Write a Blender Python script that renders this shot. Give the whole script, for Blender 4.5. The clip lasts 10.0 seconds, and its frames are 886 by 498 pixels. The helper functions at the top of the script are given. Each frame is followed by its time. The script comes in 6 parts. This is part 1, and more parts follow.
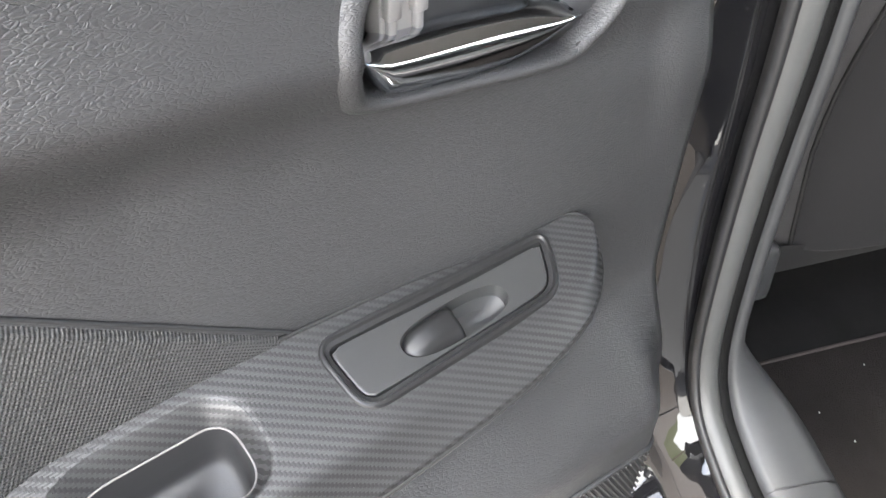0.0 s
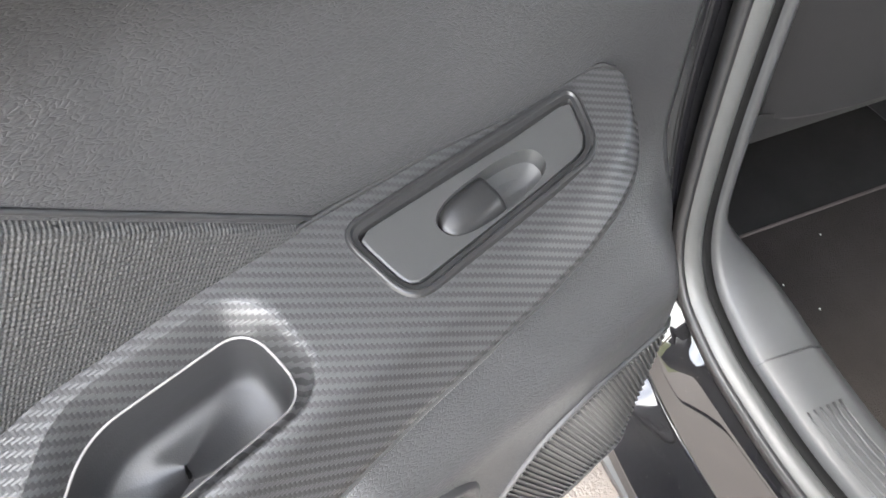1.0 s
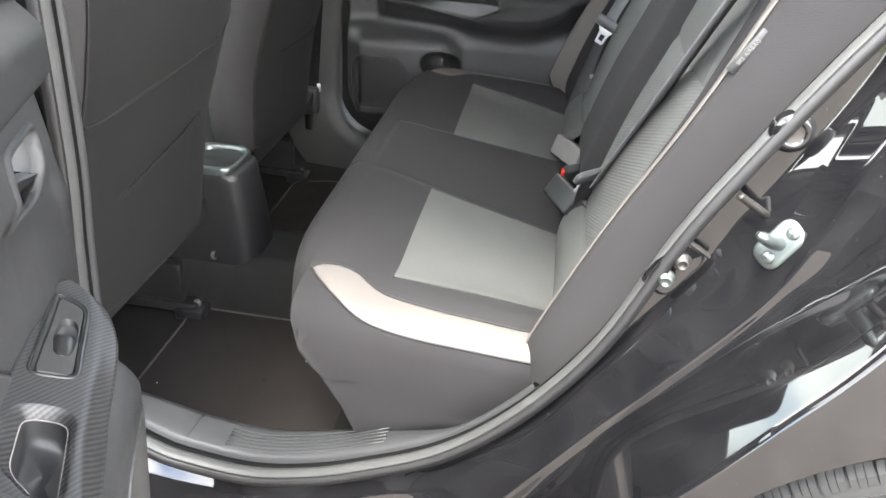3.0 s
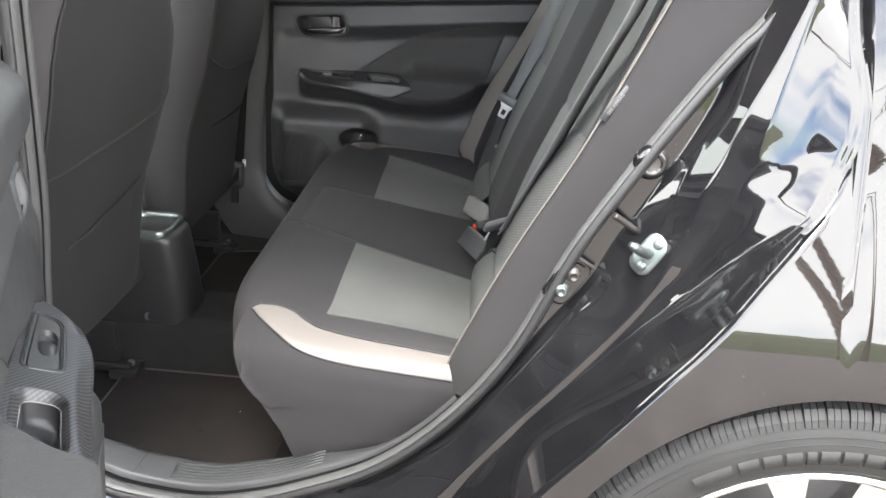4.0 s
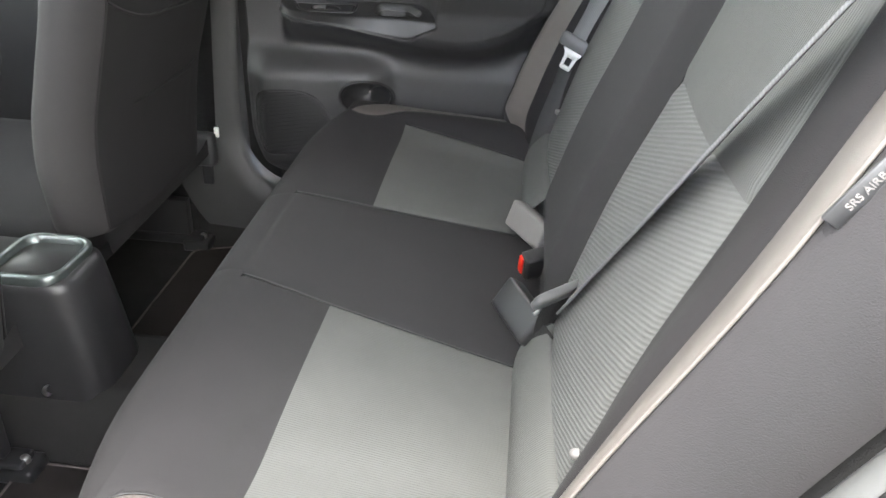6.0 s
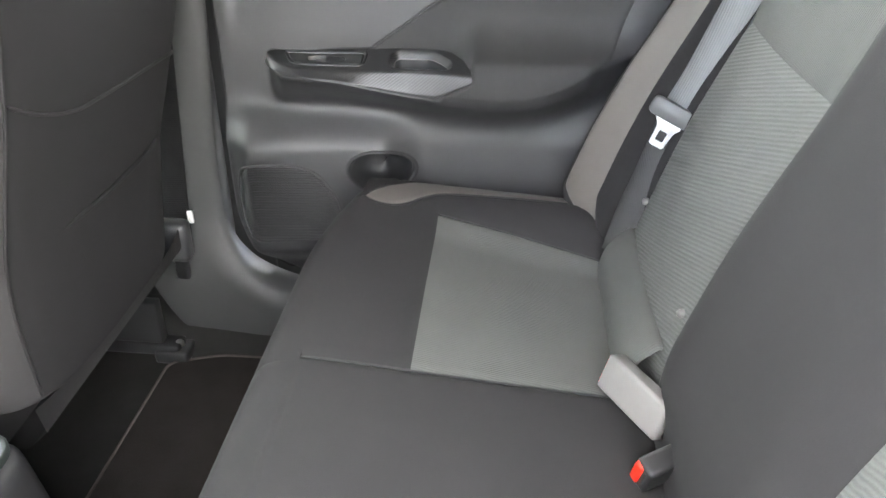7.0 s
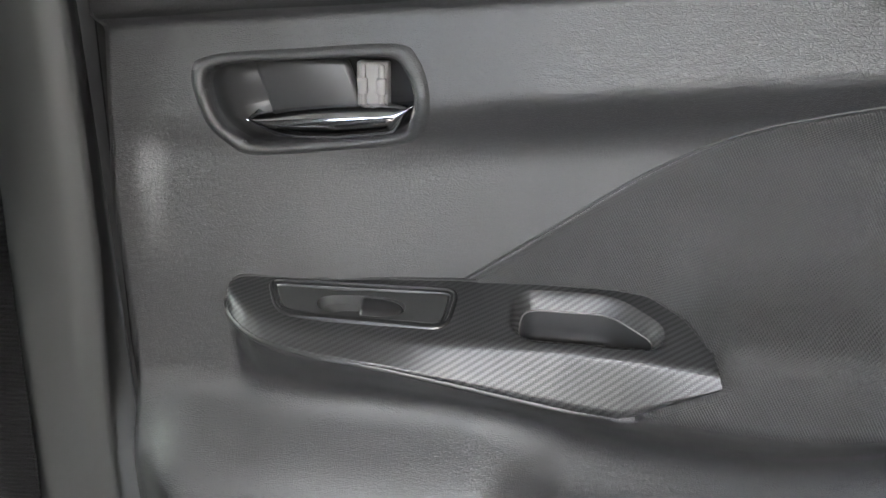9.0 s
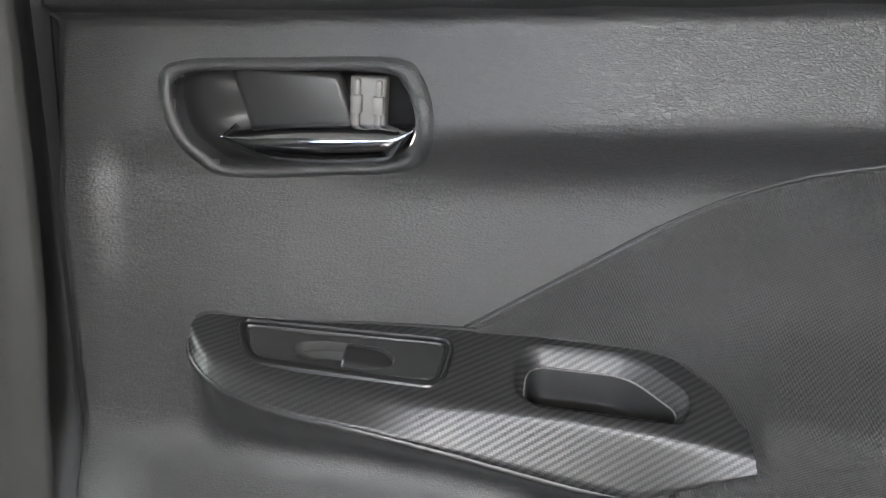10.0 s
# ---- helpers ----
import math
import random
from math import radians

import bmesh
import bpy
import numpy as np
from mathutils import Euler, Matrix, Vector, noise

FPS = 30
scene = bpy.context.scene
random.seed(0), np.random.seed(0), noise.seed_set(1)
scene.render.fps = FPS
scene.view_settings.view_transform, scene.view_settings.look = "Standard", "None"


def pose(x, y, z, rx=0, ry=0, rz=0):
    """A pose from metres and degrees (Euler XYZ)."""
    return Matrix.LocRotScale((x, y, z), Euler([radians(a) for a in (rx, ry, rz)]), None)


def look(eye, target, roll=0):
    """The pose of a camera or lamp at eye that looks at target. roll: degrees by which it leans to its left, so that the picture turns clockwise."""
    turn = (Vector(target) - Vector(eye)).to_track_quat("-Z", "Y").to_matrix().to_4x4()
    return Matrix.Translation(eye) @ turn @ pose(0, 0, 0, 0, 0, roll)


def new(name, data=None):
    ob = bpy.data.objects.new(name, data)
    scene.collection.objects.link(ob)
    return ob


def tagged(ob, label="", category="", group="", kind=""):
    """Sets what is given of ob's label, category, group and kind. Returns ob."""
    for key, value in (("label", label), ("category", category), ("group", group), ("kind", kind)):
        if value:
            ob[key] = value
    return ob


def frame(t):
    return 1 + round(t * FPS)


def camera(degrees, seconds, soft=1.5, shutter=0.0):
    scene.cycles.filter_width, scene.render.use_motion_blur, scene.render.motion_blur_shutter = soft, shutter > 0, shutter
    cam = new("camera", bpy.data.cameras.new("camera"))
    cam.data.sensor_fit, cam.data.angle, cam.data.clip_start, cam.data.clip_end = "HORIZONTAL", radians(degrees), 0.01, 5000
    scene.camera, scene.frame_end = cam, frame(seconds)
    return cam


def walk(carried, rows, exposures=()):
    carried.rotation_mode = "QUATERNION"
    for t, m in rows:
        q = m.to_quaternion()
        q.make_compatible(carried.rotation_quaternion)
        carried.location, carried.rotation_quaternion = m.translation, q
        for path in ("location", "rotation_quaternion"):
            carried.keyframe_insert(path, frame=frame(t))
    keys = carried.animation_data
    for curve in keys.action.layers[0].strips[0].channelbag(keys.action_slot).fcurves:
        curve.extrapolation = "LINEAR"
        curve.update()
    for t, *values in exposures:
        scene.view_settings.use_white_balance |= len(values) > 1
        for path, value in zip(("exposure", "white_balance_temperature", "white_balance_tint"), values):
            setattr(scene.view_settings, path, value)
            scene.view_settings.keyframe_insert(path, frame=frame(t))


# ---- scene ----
cam = camera(59.25, 10.0, soft=1.6)
PATH = [
    (0.0, pose(-0.496, -0.964, 0.941, 47.37, 4.03, 77.01)),
    (0.4, pose(-0.515, -0.992, 0.895, 41.16, 3.56, 74.99)),
    (1.0, pose(-0.529, -1.007, 0.894, 41.31, 3.33, 68.97)),
    (1.5, pose(-0.491, -1.051, 0.944, 41.69, 3.60, 55.99)),
    (2.0, pose(-0.393, -1.139, 1.016, 47.53, 1.81, 34.92)),
    (2.5, pose(-0.349, -1.260, 1.062, 55.27, -1.54, 19.65)),
    (3.2, pose(-0.367, -1.448, 1.079, 62.59, -4.07, 6.02)),
    (4.3, pose(-0.354, -1.564, 1.066, 68.31, -4.88, 2.00)),
    (4.5, pose(-0.362, -1.563, 1.062, 68.21, -5.38, 1.91)),
    (5.0, pose(-0.356, -1.431, 1.049, 66.69, -5.11, 2.06)),
    (5.5, pose(-0.331, -1.157, 1.025, 63.20, -4.06, 5.13)),
    (5.7, pose(-0.315, -1.065, 1.031, 61.56, -2.83, 6.01)),
    (6.8, pose(-0.437, -0.576, 1.034, 59.48, -0.75, 5.42)),
    (7.0, pose(-0.454, -0.514, 1.042, 58.98, -0.64, 4.95)),
    (7.5, pose(-0.514, -0.338, 0.970, 59.27, -0.66, 3.75)),
    (8.0, pose(-0.568, -0.146, 0.942, 60.29, -0.93, 3.06)),
    (8.3, pose(-0.584, -0.034, 0.941, 62.55, 0.38, 6.49)),
    (8.6, pose(-0.585, 0.090, 0.911, 65.85, 0.95, 10.40)),
    (9.0, pose(-0.607, 0.190, 0.903, 67.92, -1.09, 9.15)),
    (9.5, pose(-0.618, 0.253, 0.896, 68.49, -3.00, 9.24)),
    (10.0, pose(-0.628, 0.256, 0.900, 68.23, -3.85, 8.76)),
]
EXPOSURES = [(0.0, 4.0), (1.0, 4.2), (2.0, 4.05), (3.0, 3.95), (4.3, 3.6), (5.5, 3.75), (6.8, 4.9), (7.5, 5.25), (8.5, 5.3), (9.2, 4.8), (10.0, 4.75)]
walk(cam, PATH, EXPOSURES)

# ---------------------------------------------------------------- light
world = bpy.data.worlds.new("world")
scene.world = world
world.use_nodes = True
wn, wl = world.node_tree.nodes, world.node_tree.links
wn.clear()
sky = wn.new("ShaderNodeTexSky")
sky.sky_type, sky.sun_disc = "NISHITA", False
sky.sun_elevation, sky.sun_rotation = radians(70), radians(200)
coord = wn.new("ShaderNodeTexCoord")
cloud = wn.new("ShaderNodeTexNoise")
cloud.inputs["Scale"].default_value, cloud.inputs["Detail"].default_value = 2.2, 7
ramp = wn.new("ShaderNodeValToRGB")
ramp.color_ramp.elements[0].position, ramp.color_ramp.elements[1].position = 0.36, 0.52
mix = wn.new("ShaderNodeMix")
mix.data_type = "RGBA"
mix.inputs["B"].default_value = (9.2, 9.1, 9.0, 1)
back = wn.new("ShaderNodeBackground")
back.inputs["Strength"].default_value = 0.13
out = wn.new("ShaderNodeOutputWorld")
wl.new(coord.outputs["Generated"], cloud.inputs["Vector"])
wl.new(cloud.outputs["Fac"], ramp.inputs["Fac"])
wl.new(ramp.outputs["Color"], mix.inputs["Factor"])
wl.new(sky.outputs["Color"], mix.inputs["A"])
wl.new(mix.outputs["Result"], back.inputs["Color"])
wl.new(back.outputs["Background"], out.inputs["Surface"])

sun = new("sun", bpy.data.lights.new("sun", "SUN"))
sun.data.energy, sun.data.angle, sun.data.color = 1.0, radians(24), (1.0, 0.96, 0.9)
sun.matrix_basis = look((-0.7, -2.1, 6), (0, 0, 0))


# ---------------------------------------------------------------- materials
def material(name, base, rough=0.6, metal=0.0, coat=0.0, ior=1.5, spec=0.5):
    m = bpy.data.materials.new(name)
    m.use_nodes = True
    b = m.node_tree.nodes["Principled BSDF"]
    b.inputs["Base Color"].default_value = (*base, 1)
    b.inputs["Roughness"].default_value = rough
    b.inputs["Metallic"].default_value = metal
    b.inputs["Coat Weight"].default_value = coat
    b.inputs["Coat Roughness"].default_value = 0.02
    b.inputs["IOR"].default_value = ior
    b.inputs["Specular IOR Level"].default_value = spec
    return m, m.node_tree.nodes, m.node_tree.links, b


def add_node(nodes, kind, **values):
    n = nodes.new(kind)
    for key, value in values.items():
        n.inputs[key.replace("_", " ")].default_value = value
    return n


def calc(nodes, links, op, a, b=None, c=None):
    n = nodes.new("ShaderNodeMath")
    n.operation = op
    for k, v in enumerate((a, b, c)):
        if v is None:
            continue
        if isinstance(v, (int, float)):
            n.inputs[k].default_value = v
        else:
            links.new(v, n.inputs[k])
    return n.outputs[0]


def place_of(nodes, links, scale=(1, 1, 1)):
    tc = nodes.new("ShaderNodeTexCoord")
    mp = nodes.new("ShaderNodeMapping")
    mp.inputs["Scale"].default_value = scale
    links.new(tc.outputs["Object"], mp.inputs["Vector"])
    return mp.outputs["Vector"]


def vary(nodes, links, b, base, amount, scale, vec):
    """Uneven colour at the scale of stains and wear."""
    n = add_node(nodes, "ShaderNodeTexNoise", Scale=scale, Detail=6.0, Roughness=0.65)
    links.new(vec, n.inputs["Vector"])
    mx = nodes.new("ShaderNodeMix")
    mx.data_type = "RGBA"
    mx.inputs["A"].default_value = (*[c * (1 - amount) for c in base], 1)
    mx.inputs["B"].default_value = (*[c * (1 + amount) for c in base], 1)
    links.new(n.outputs["Fac"], mx.inputs["Factor"])
    links.new(mx.outputs["Result"], b.inputs["Base Color"])
    return mx, n


def relief(nodes, links, b, height, distance, strength=1.0):
    bp = nodes.new("ShaderNodeBump")
    bp.inputs["Distance"].default_value, bp.inputs["Strength"].default_value = distance, strength
    links.new(height, bp.inputs["Height"])
    links.new(bp.outputs["Normal"], b.inputs["Normal"])
    return bp


def grained(name, base, rough, cell=420, depth=0.0006, spec=0.5):
    """Moulded plastic or vinyl with an embossed leather grain."""
    m, ns, ls, b = material(name, base, rough, spec=spec)
    vec = place_of(ns, ls, (0.55, 1, 1.35))
    warp = add_node(ns, "ShaderNodeTexNoise", Scale=cell * 0.35, Detail=2.0)
    ls.new(vec, warp.inputs["Vector"])
    shift = ns.new("ShaderNodeVectorMath")
    shift.operation = "MULTIPLY_ADD"
    shift.inputs[1].default_value = (0.004, 0.004, 0.004)
    ls.new(warp.outputs["Color"], shift.inputs[0])
    ls.new(vec, shift.inputs[2])
    vo = add_node(ns, "ShaderNodeTexVoronoi", Scale=cell)
    vo.feature = "DISTANCE_TO_EDGE"
    ls.new(shift.outputs[0], vo.inputs["Vector"])
    edge = calc(ns, ls, "MINIMUM", vo.outputs["Distance"], 0.22)
    fine = add_node(ns, "ShaderNodeTexNoise", Scale=cell * 4.0, Detail=2.0)
    ls.new(vec, fine.inputs["Vector"])
    h = calc(ns, ls, "MULTIPLY_ADD", fine.outputs["Fac"], 0.08, edge)
    relief(ns, ls, b, h, depth, 0.8)
    vary(ns, ls, b, base, 0.22, 7.0, vec)
    rg = add_node(ns, "ShaderNodeTexNoise", Scale=14.0, Detail=5.0)
    ls.new(vec, rg.inputs["Vector"])
    ls.new(calc(ns, ls, "MULTIPLY_ADD", rg.outputs["Fac"], 0.22, rough - 0.11), b.inputs["Roughness"])
    return m


def smooth_plastic(name, base, rough, amount=0.12, depth=0.00008):
    m, ns, ls, b = material(name, base, rough)
    vec = place_of(ns, ls)
    vary(ns, ls, b, base, amount, 18.0, vec)
    fine = add_node(ns, "ShaderNodeTexNoise", Scale=1800.0, Detail=2.0)
    ls.new(vec, fine.inputs["Vector"])
    relief(ns, ls, b, fine.outputs["Fac"], depth, 0.7)
    return m


def cloth(name, base, rib=(0, 0, 0), pitch=0.003, depth=0.0004, dust=0.15, speck=900, tone_k=0.07, cross=None):
    """Woven seat cloth; rib is the direction across its ribs."""
    m, ns, ls, b = material(name, base, 0.92, spec=0.15)
    b.inputs["Sheen Weight"].default_value = 0.02
    b.inputs["Sheen Roughness"].default_value = 0.5
    vec = place_of(ns, ls)
    fine = add_node(ns, "ShaderNodeTexNoise", Scale=speck, Detail=3.0)
    ls.new(vec, fine.inputs["Vector"])
    mx, n = vary(ns, ls, b, base, dust, 9.0, vec)
    h = fine.outputs["Fac"]
    if any(rib):
        dot = ns.new("ShaderNodeVectorMath")
        dot.operation = "DOT_PRODUCT"
        dot.inputs[1].default_value = rib
        ls.new(vec, dot.inputs[0])
        wob = add_node(ns, "ShaderNodeTexNoise", Scale=60.0, Detail=2.0)
        ls.new(vec, wob.inputs["Vector"])
        ph = calc(ns, ls, "MULTIPLY_ADD", wob.outputs["Fac"], 1.4, calc(ns, ls, "MULTIPLY", dot.outputs["Value"], 2 * math.pi / pitch))
        s = calc(ns, ls, "SINE", ph)
        if cross:
            other = ns.new("ShaderNodeVectorMath")
            other.operation = "DOT_PRODUCT"
            other.inputs[1].default_value = cross
            ls.new(vec, other.inputs[0])
            s = calc(ns, ls, "MULTIPLY", s, calc(ns, ls, "SINE", calc(ns, ls, "MULTIPLY", other.outputs["Value"], 2 * math.pi / pitch)))
        h = calc(ns, ls, "MULTIPLY_ADD", s, 0.6, fine.outputs["Fac"])
        tone = ns.new("ShaderNodeMix")
        tone.data_type, tone.blend_type = "RGBA", "MULTIPLY"
        tone.inputs["Factor"].default_value = 1.0
        ls.new(mx.outputs["Result"], tone.inputs["A"])
        v = calc(ns, ls, "MULTIPLY_ADD", s, tone_k, 0.97)
        cb = ns.new("ShaderNodeCombineColor")
        for k in range(3):
            ls.new(v, cb.inputs[k])
        ls.new(cb.outputs["Color"], tone.inputs["B"])
        ls.new(tone.outputs["Result"], b.inputs["Base Color"])
    relief(ns, ls, b, h, depth, 0.8)
    return m


def carbon(name):
    """Twill-weave film: small blocks in diagonal steps, two fibre directions."""
    m, ns, ls, b = material(name, (0.016, 0.016, 0.017), 0.36, spec=0.55)
    vec = place_of(ns, ls)
    sp = ns.new("ShaderNodeSeparateXYZ")
    ls.new(vec, sp.inputs[0])
    side = calc(ns, ls, "ADD", sp.outputs["Z"], calc(ns, ls, "ABSOLUTE", sp.outputs["Y"]))
    u = calc(ns, ls, "MULTIPLY", sp.outputs["X"], 1 / 0.0015)
    v = calc(ns, ls, "MULTIPLY", side, 1 / 0.0015)
    step = calc(ns, ls, "SUBTRACT", calc(ns, ls, "FLOOR", u), calc(ns, ls, "FLOOR", v))
    over = calc(ns, ls, "LESS_THAN", calc(ns, ls, "FRACT", calc(ns, ls, "MULTIPLY", step, 0.25)), 0.45)
    fu = calc(ns, ls, "ABSOLUTE", calc(ns, ls, "SUBTRACT", calc(ns, ls, "FRACT", u), 0.5))
    fv = calc(ns, ls, "ABSOLUTE", calc(ns, ls, "SUBTRACT", calc(ns, ls, "FRACT", v), 0.5))
    pick = ns.new("ShaderNodeMix")
    ls.new(over, pick.inputs["Factor"])
    ls.new(fu, pick.inputs["A"])
    ls.new(fv, pick.inputs["B"])
    mx = ns.new("ShaderNodeMix")
    mx.data_type = "RGBA"
    mx.inputs["A"].default_value, mx.inputs["B"].default_value = (0.013, 0.013, 0.0135, 1), (0.034, 0.034, 0.035, 1)
    ls.new(over, mx.inputs["Factor"])
    ls.new(mx.outputs["Result"], b.inputs["Base Color"])
    ls.new(calc(ns, ls, "MULTIPLY_ADD", over, -0.20, 0.50), b.inputs["Roughness"])
    relief(ns, ls, b, calc(ns, ls, "MULTIPLY", pick.outputs["Result"], -1.0), 0.0002, 0.5)
    return m


def paint(name):
    """Black metallic car paint under clear coat, with dust on it."""
    m, ns, ls, b = material(name, (0.006, 0.006, 0.007), 0.3, coat=1.0, spec=0.0)
    b.inputs["Coat IOR"].default_value = 1.62
    vec = place_of(ns, ls)
    dust = add_node(ns, "ShaderNodeTexNoise", Scale=160.0, Detail=5.0, Roughness=0.8)
    ls.new(vec, dust.inputs["Vector"])
    spot = calc(ns, ls, "MULTIPLY", calc(ns, ls, "MAXIMUM", calc(ns, ls, "SUBTRACT", dust.outputs["Fac"], 0.66), 0.0), 4.0)
    mx = ns.new("ShaderNodeMix")
    mx.data_type = "RGBA"
    mx.inputs["A"].default_value, mx.inputs["B"].default_value = (0.006, 0.006, 0.007, 1), (0.35, 0.33, 0.3, 1)
    film = add_node(ns, "ShaderNodeTexNoise", Scale=14.0, Detail=6.0, Roughness=0.75)
    ls.new(place_of(ns, ls, (2.2, 1, 0.7)), film.inputs["Vector"])
    haze = calc(ns, ls, "MULTIPLY", calc(ns, ls, "MAXIMUM", calc(ns, ls, "SUBTRACT", film.outputs["Fac"], 0.42), 0.0), 0.06)
    ls.new(calc(ns, ls, "ADD", spot, haze), mx.inputs["Factor"])
    ls.new(mx.outputs["Result"], b.inputs["Base Color"])
    wave = add_node(ns, "ShaderNodeTexNoise", Scale=7.0, Detail=1.0)
    ls.new(vec, wave.inputs["Vector"])
    bp = ns.new("ShaderNodeBump")
    bp.inputs["Distance"].default_value, bp.inputs["Strength"].default_value = 0.0006, 0.05
    ls.new(wave.outputs["Fac"], bp.inputs["Height"])
    ls.new(bp.outputs["Normal"], b.inputs["Coat Normal"])
    return m


def carpet(name, base, depth=0.0015, scale=500):
    m, ns, ls, b = material(name, base, 1.0, spec=0.1)
    vec = place_of(ns, ls)
    vary(ns, ls, b, base, 0.35, 12.0, vec)
    fine = add_node(ns, "ShaderNodeTexNoise", Scale=scale, Detail=4.0, Roughness=0.7)
    ls.new(vec, fine.inputs["Vector"])
    relief(ns, ls, b, fine.outputs["Fac"], depth, 1.0)
    return m


M_TRIM = grained("grained door vinyl", (0.030, 0.030, 0.0312), 0.43, 640, 0.0007, spec=0.65)
M_PAD = grained("grained upper pad", (0.013, 0.013, 0.0135), 0.6, 560)
M_SCUFF = smooth_plastic("grey sill plastic", (0.038, 0.039, 0.0405), 0.45)
M_PLAIN = smooth_plastic("switch plate plastic", (0.032, 0.0325, 0.0325), 0.36)
M_SWITCH = smooth_plastic("switch plastic", (0.014, 0.014, 0.0145), 0.3)
M_BLACK = smooth_plastic("black plastic", (0.022, 0.022, 0.023), 0.42)
M_PILLAR = smooth_plastic("light grey pillar plastic", (0.040, 0.041, 0.0405), 0.55)
M_CARBON = carbon("carbon weave film")
M_DARK = cloth("dark seat cloth", (0.029, 0.028, 0.029))
M_GREY = cloth("grey ribbed seat cloth", (0.100, 0.102, 0.098), (0, 1, 0), 0.0030, 0.0003, tone_k=0.05)
M_SEATSIDE = cloth("front seat bolster cloth", (0.040, 0.0385, 0.039))
M_SEATBACK = cloth("front seat rear panel cloth", (0.0165, 0.016, 0.0165))
# darker copy of the dark seat cloth; dims the cushion sides facing the sky
M_DARKER = cloth("darker bolster and dimmed side cloth", (0.023, 0.022, 0.023))
M_BACK = cloth("grey ribbed backrest cloth", (0.135, 0.138, 0.133), (0, 0.35, 0.94), 0.0046, 0.0006, tone_k=0.08)
M_DOORCLOTH = cloth("door insert cloth", (0.026, 0.026, 0.026), (0.25, 0, 0.97), 0.0022, 0.0005, speck=1400, tone_k=0.16, cross=(0.97, 0, -0.25))
M_DOORCLOTH.node_tree.nodes["Principled BSDF"].inputs["Specular IOR Level"].default_value = 0.55
M_DOORCLOTH.node_tree.nodes["Principled BSDF"].inputs["Roughness"].default_value = 0.55
M_STRIPE = grained("beige leatherette", (0.112, 0.101, 0.093), 0.55, 600, 0.0002)
M_CARPET = carpet("black carpet", (0.026, 0.0255, 0.0245))
M_MAT = carpet("brown-black mat pile", (0.036, 0.032, 0.030), 0.002, 420)
M_RUBBER = smooth_plastic("grey rubber seal", (0.062, 0.063, 0.062), 0.40, 0.25)
M_FUZZ = carpet("black fuzz strip", (0.012, 0.012, 0.012), 0.002, 800)
M_PAINT = paint("black car paint")
M_STEEL = smooth_plastic("dull steel", (0.42, 0.42, 0.41), 0.35)
M_STEEL.node_tree.nodes["Principled BSDF"].inputs["Metallic"].default_value = 1.0
M_ZINC = smooth_plastic("pale zinc steel", (0.14, 0.16, 0.155), 0.34, 0.4)
M_ZINC.node_tree.nodes["Principled BSDF"].inputs["Metallic"].default_value = 0.8
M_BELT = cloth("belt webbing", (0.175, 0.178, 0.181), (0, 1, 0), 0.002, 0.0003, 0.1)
# buckle stalks, and the near belt's lower run darkened to stand for shade
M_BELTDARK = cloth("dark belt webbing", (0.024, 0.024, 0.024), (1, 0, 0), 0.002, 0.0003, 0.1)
M_WEB = cloth("black belt webbing", (0.010, 0.010, 0.0105), (0, 0, 1), 0.0035, 0.0006, 0.1)
# far belt's lower run, the belt's own webbing darkened for shade
M_BELTSHADE = cloth("shaded grey lower webbing", (0.060, 0.060, 0.061), (1, 0, 0), 0.002, 0.0003, 0.1)
M_BLADE = smooth_plastic("bright latch steel", (0.62, 0.63, 0.63), 0.3, 0.5)
M_GRIP = smooth_plastic("grey tongue plastic", (0.095, 0.096, 0.097), 0.45)
M_SEAM = smooth_plastic("seam thread", (0.008, 0.0075, 0.0075), 0.8)
M_BUCKLE = smooth_plastic("grey buckle plastic", (0.17, 0.162, 0.158), 0.5)
M_RED = smooth_plastic("red plastic", (0.75, 0.03, 0.015), 0.4)
# headliner stays out of view; its paleness is chosen to bounce fill light
M_HEAD = cloth("headliner", (0.52, 0.51, 0.49))
M_LEVER = material("dark chrome", (0.55, 0.57, 0.60), 0.09, 1.0)[0]
M_TYRE = smooth_plastic("tyre rubber", (0.020, 0.020, 0.020), 0.6, 0.4, 0.0003)
M_TYRE.node_tree.nodes["Principled BSDF"].inputs["Specular IOR Level"].default_value = 0.2
M_ALLOY = material("machined alloy", (0.7, 0.7, 0.7), 0.25, 1.0)[0]
def pane(name, tint):
    """Tinted car glass: lets some light straight through and mirrors a little."""
    m, ns, ls, b = material(name, (0.02, 0.02, 0.02), 0.02)
    clear = ns.new("ShaderNodeBsdfTransparent")
    clear.inputs["Color"].default_value = (*tint, 1)
    gloss = ns.new("ShaderNodeBsdfGlossy")
    gloss.inputs["Roughness"].default_value = 0.01
    fr = ns.new("ShaderNodeFresnel")
    fr.inputs["IOR"].default_value = 1.45
    mx = ns.new("ShaderNodeMixShader")
    ls.new(fr.outputs["Fac"], mx.inputs["Fac"])
    ls.new(clear.outputs["BSDF"], mx.inputs[1])
    ls.new(gloss.outputs["BSDF"], mx.inputs[2])
    ls.new(mx.outputs["Shader"], ns["Material Output"].inputs["Surface"])
    ns.remove(b)
    return m


# tint is a guess, set by how much daylight should reach the cabin
M_PRIVACY = pane("grey tinted glass", (0.58, 0.60, 0.59))
M_GLASS = pane("green tinted glass", (0.74, 0.80, 0.77))
M_WHITE = smooth_plastic("white tag", (0.75, 0.75, 0.73), 0.5)


# ---------------------------------------------------------------- building helpers
LOCAL = set()


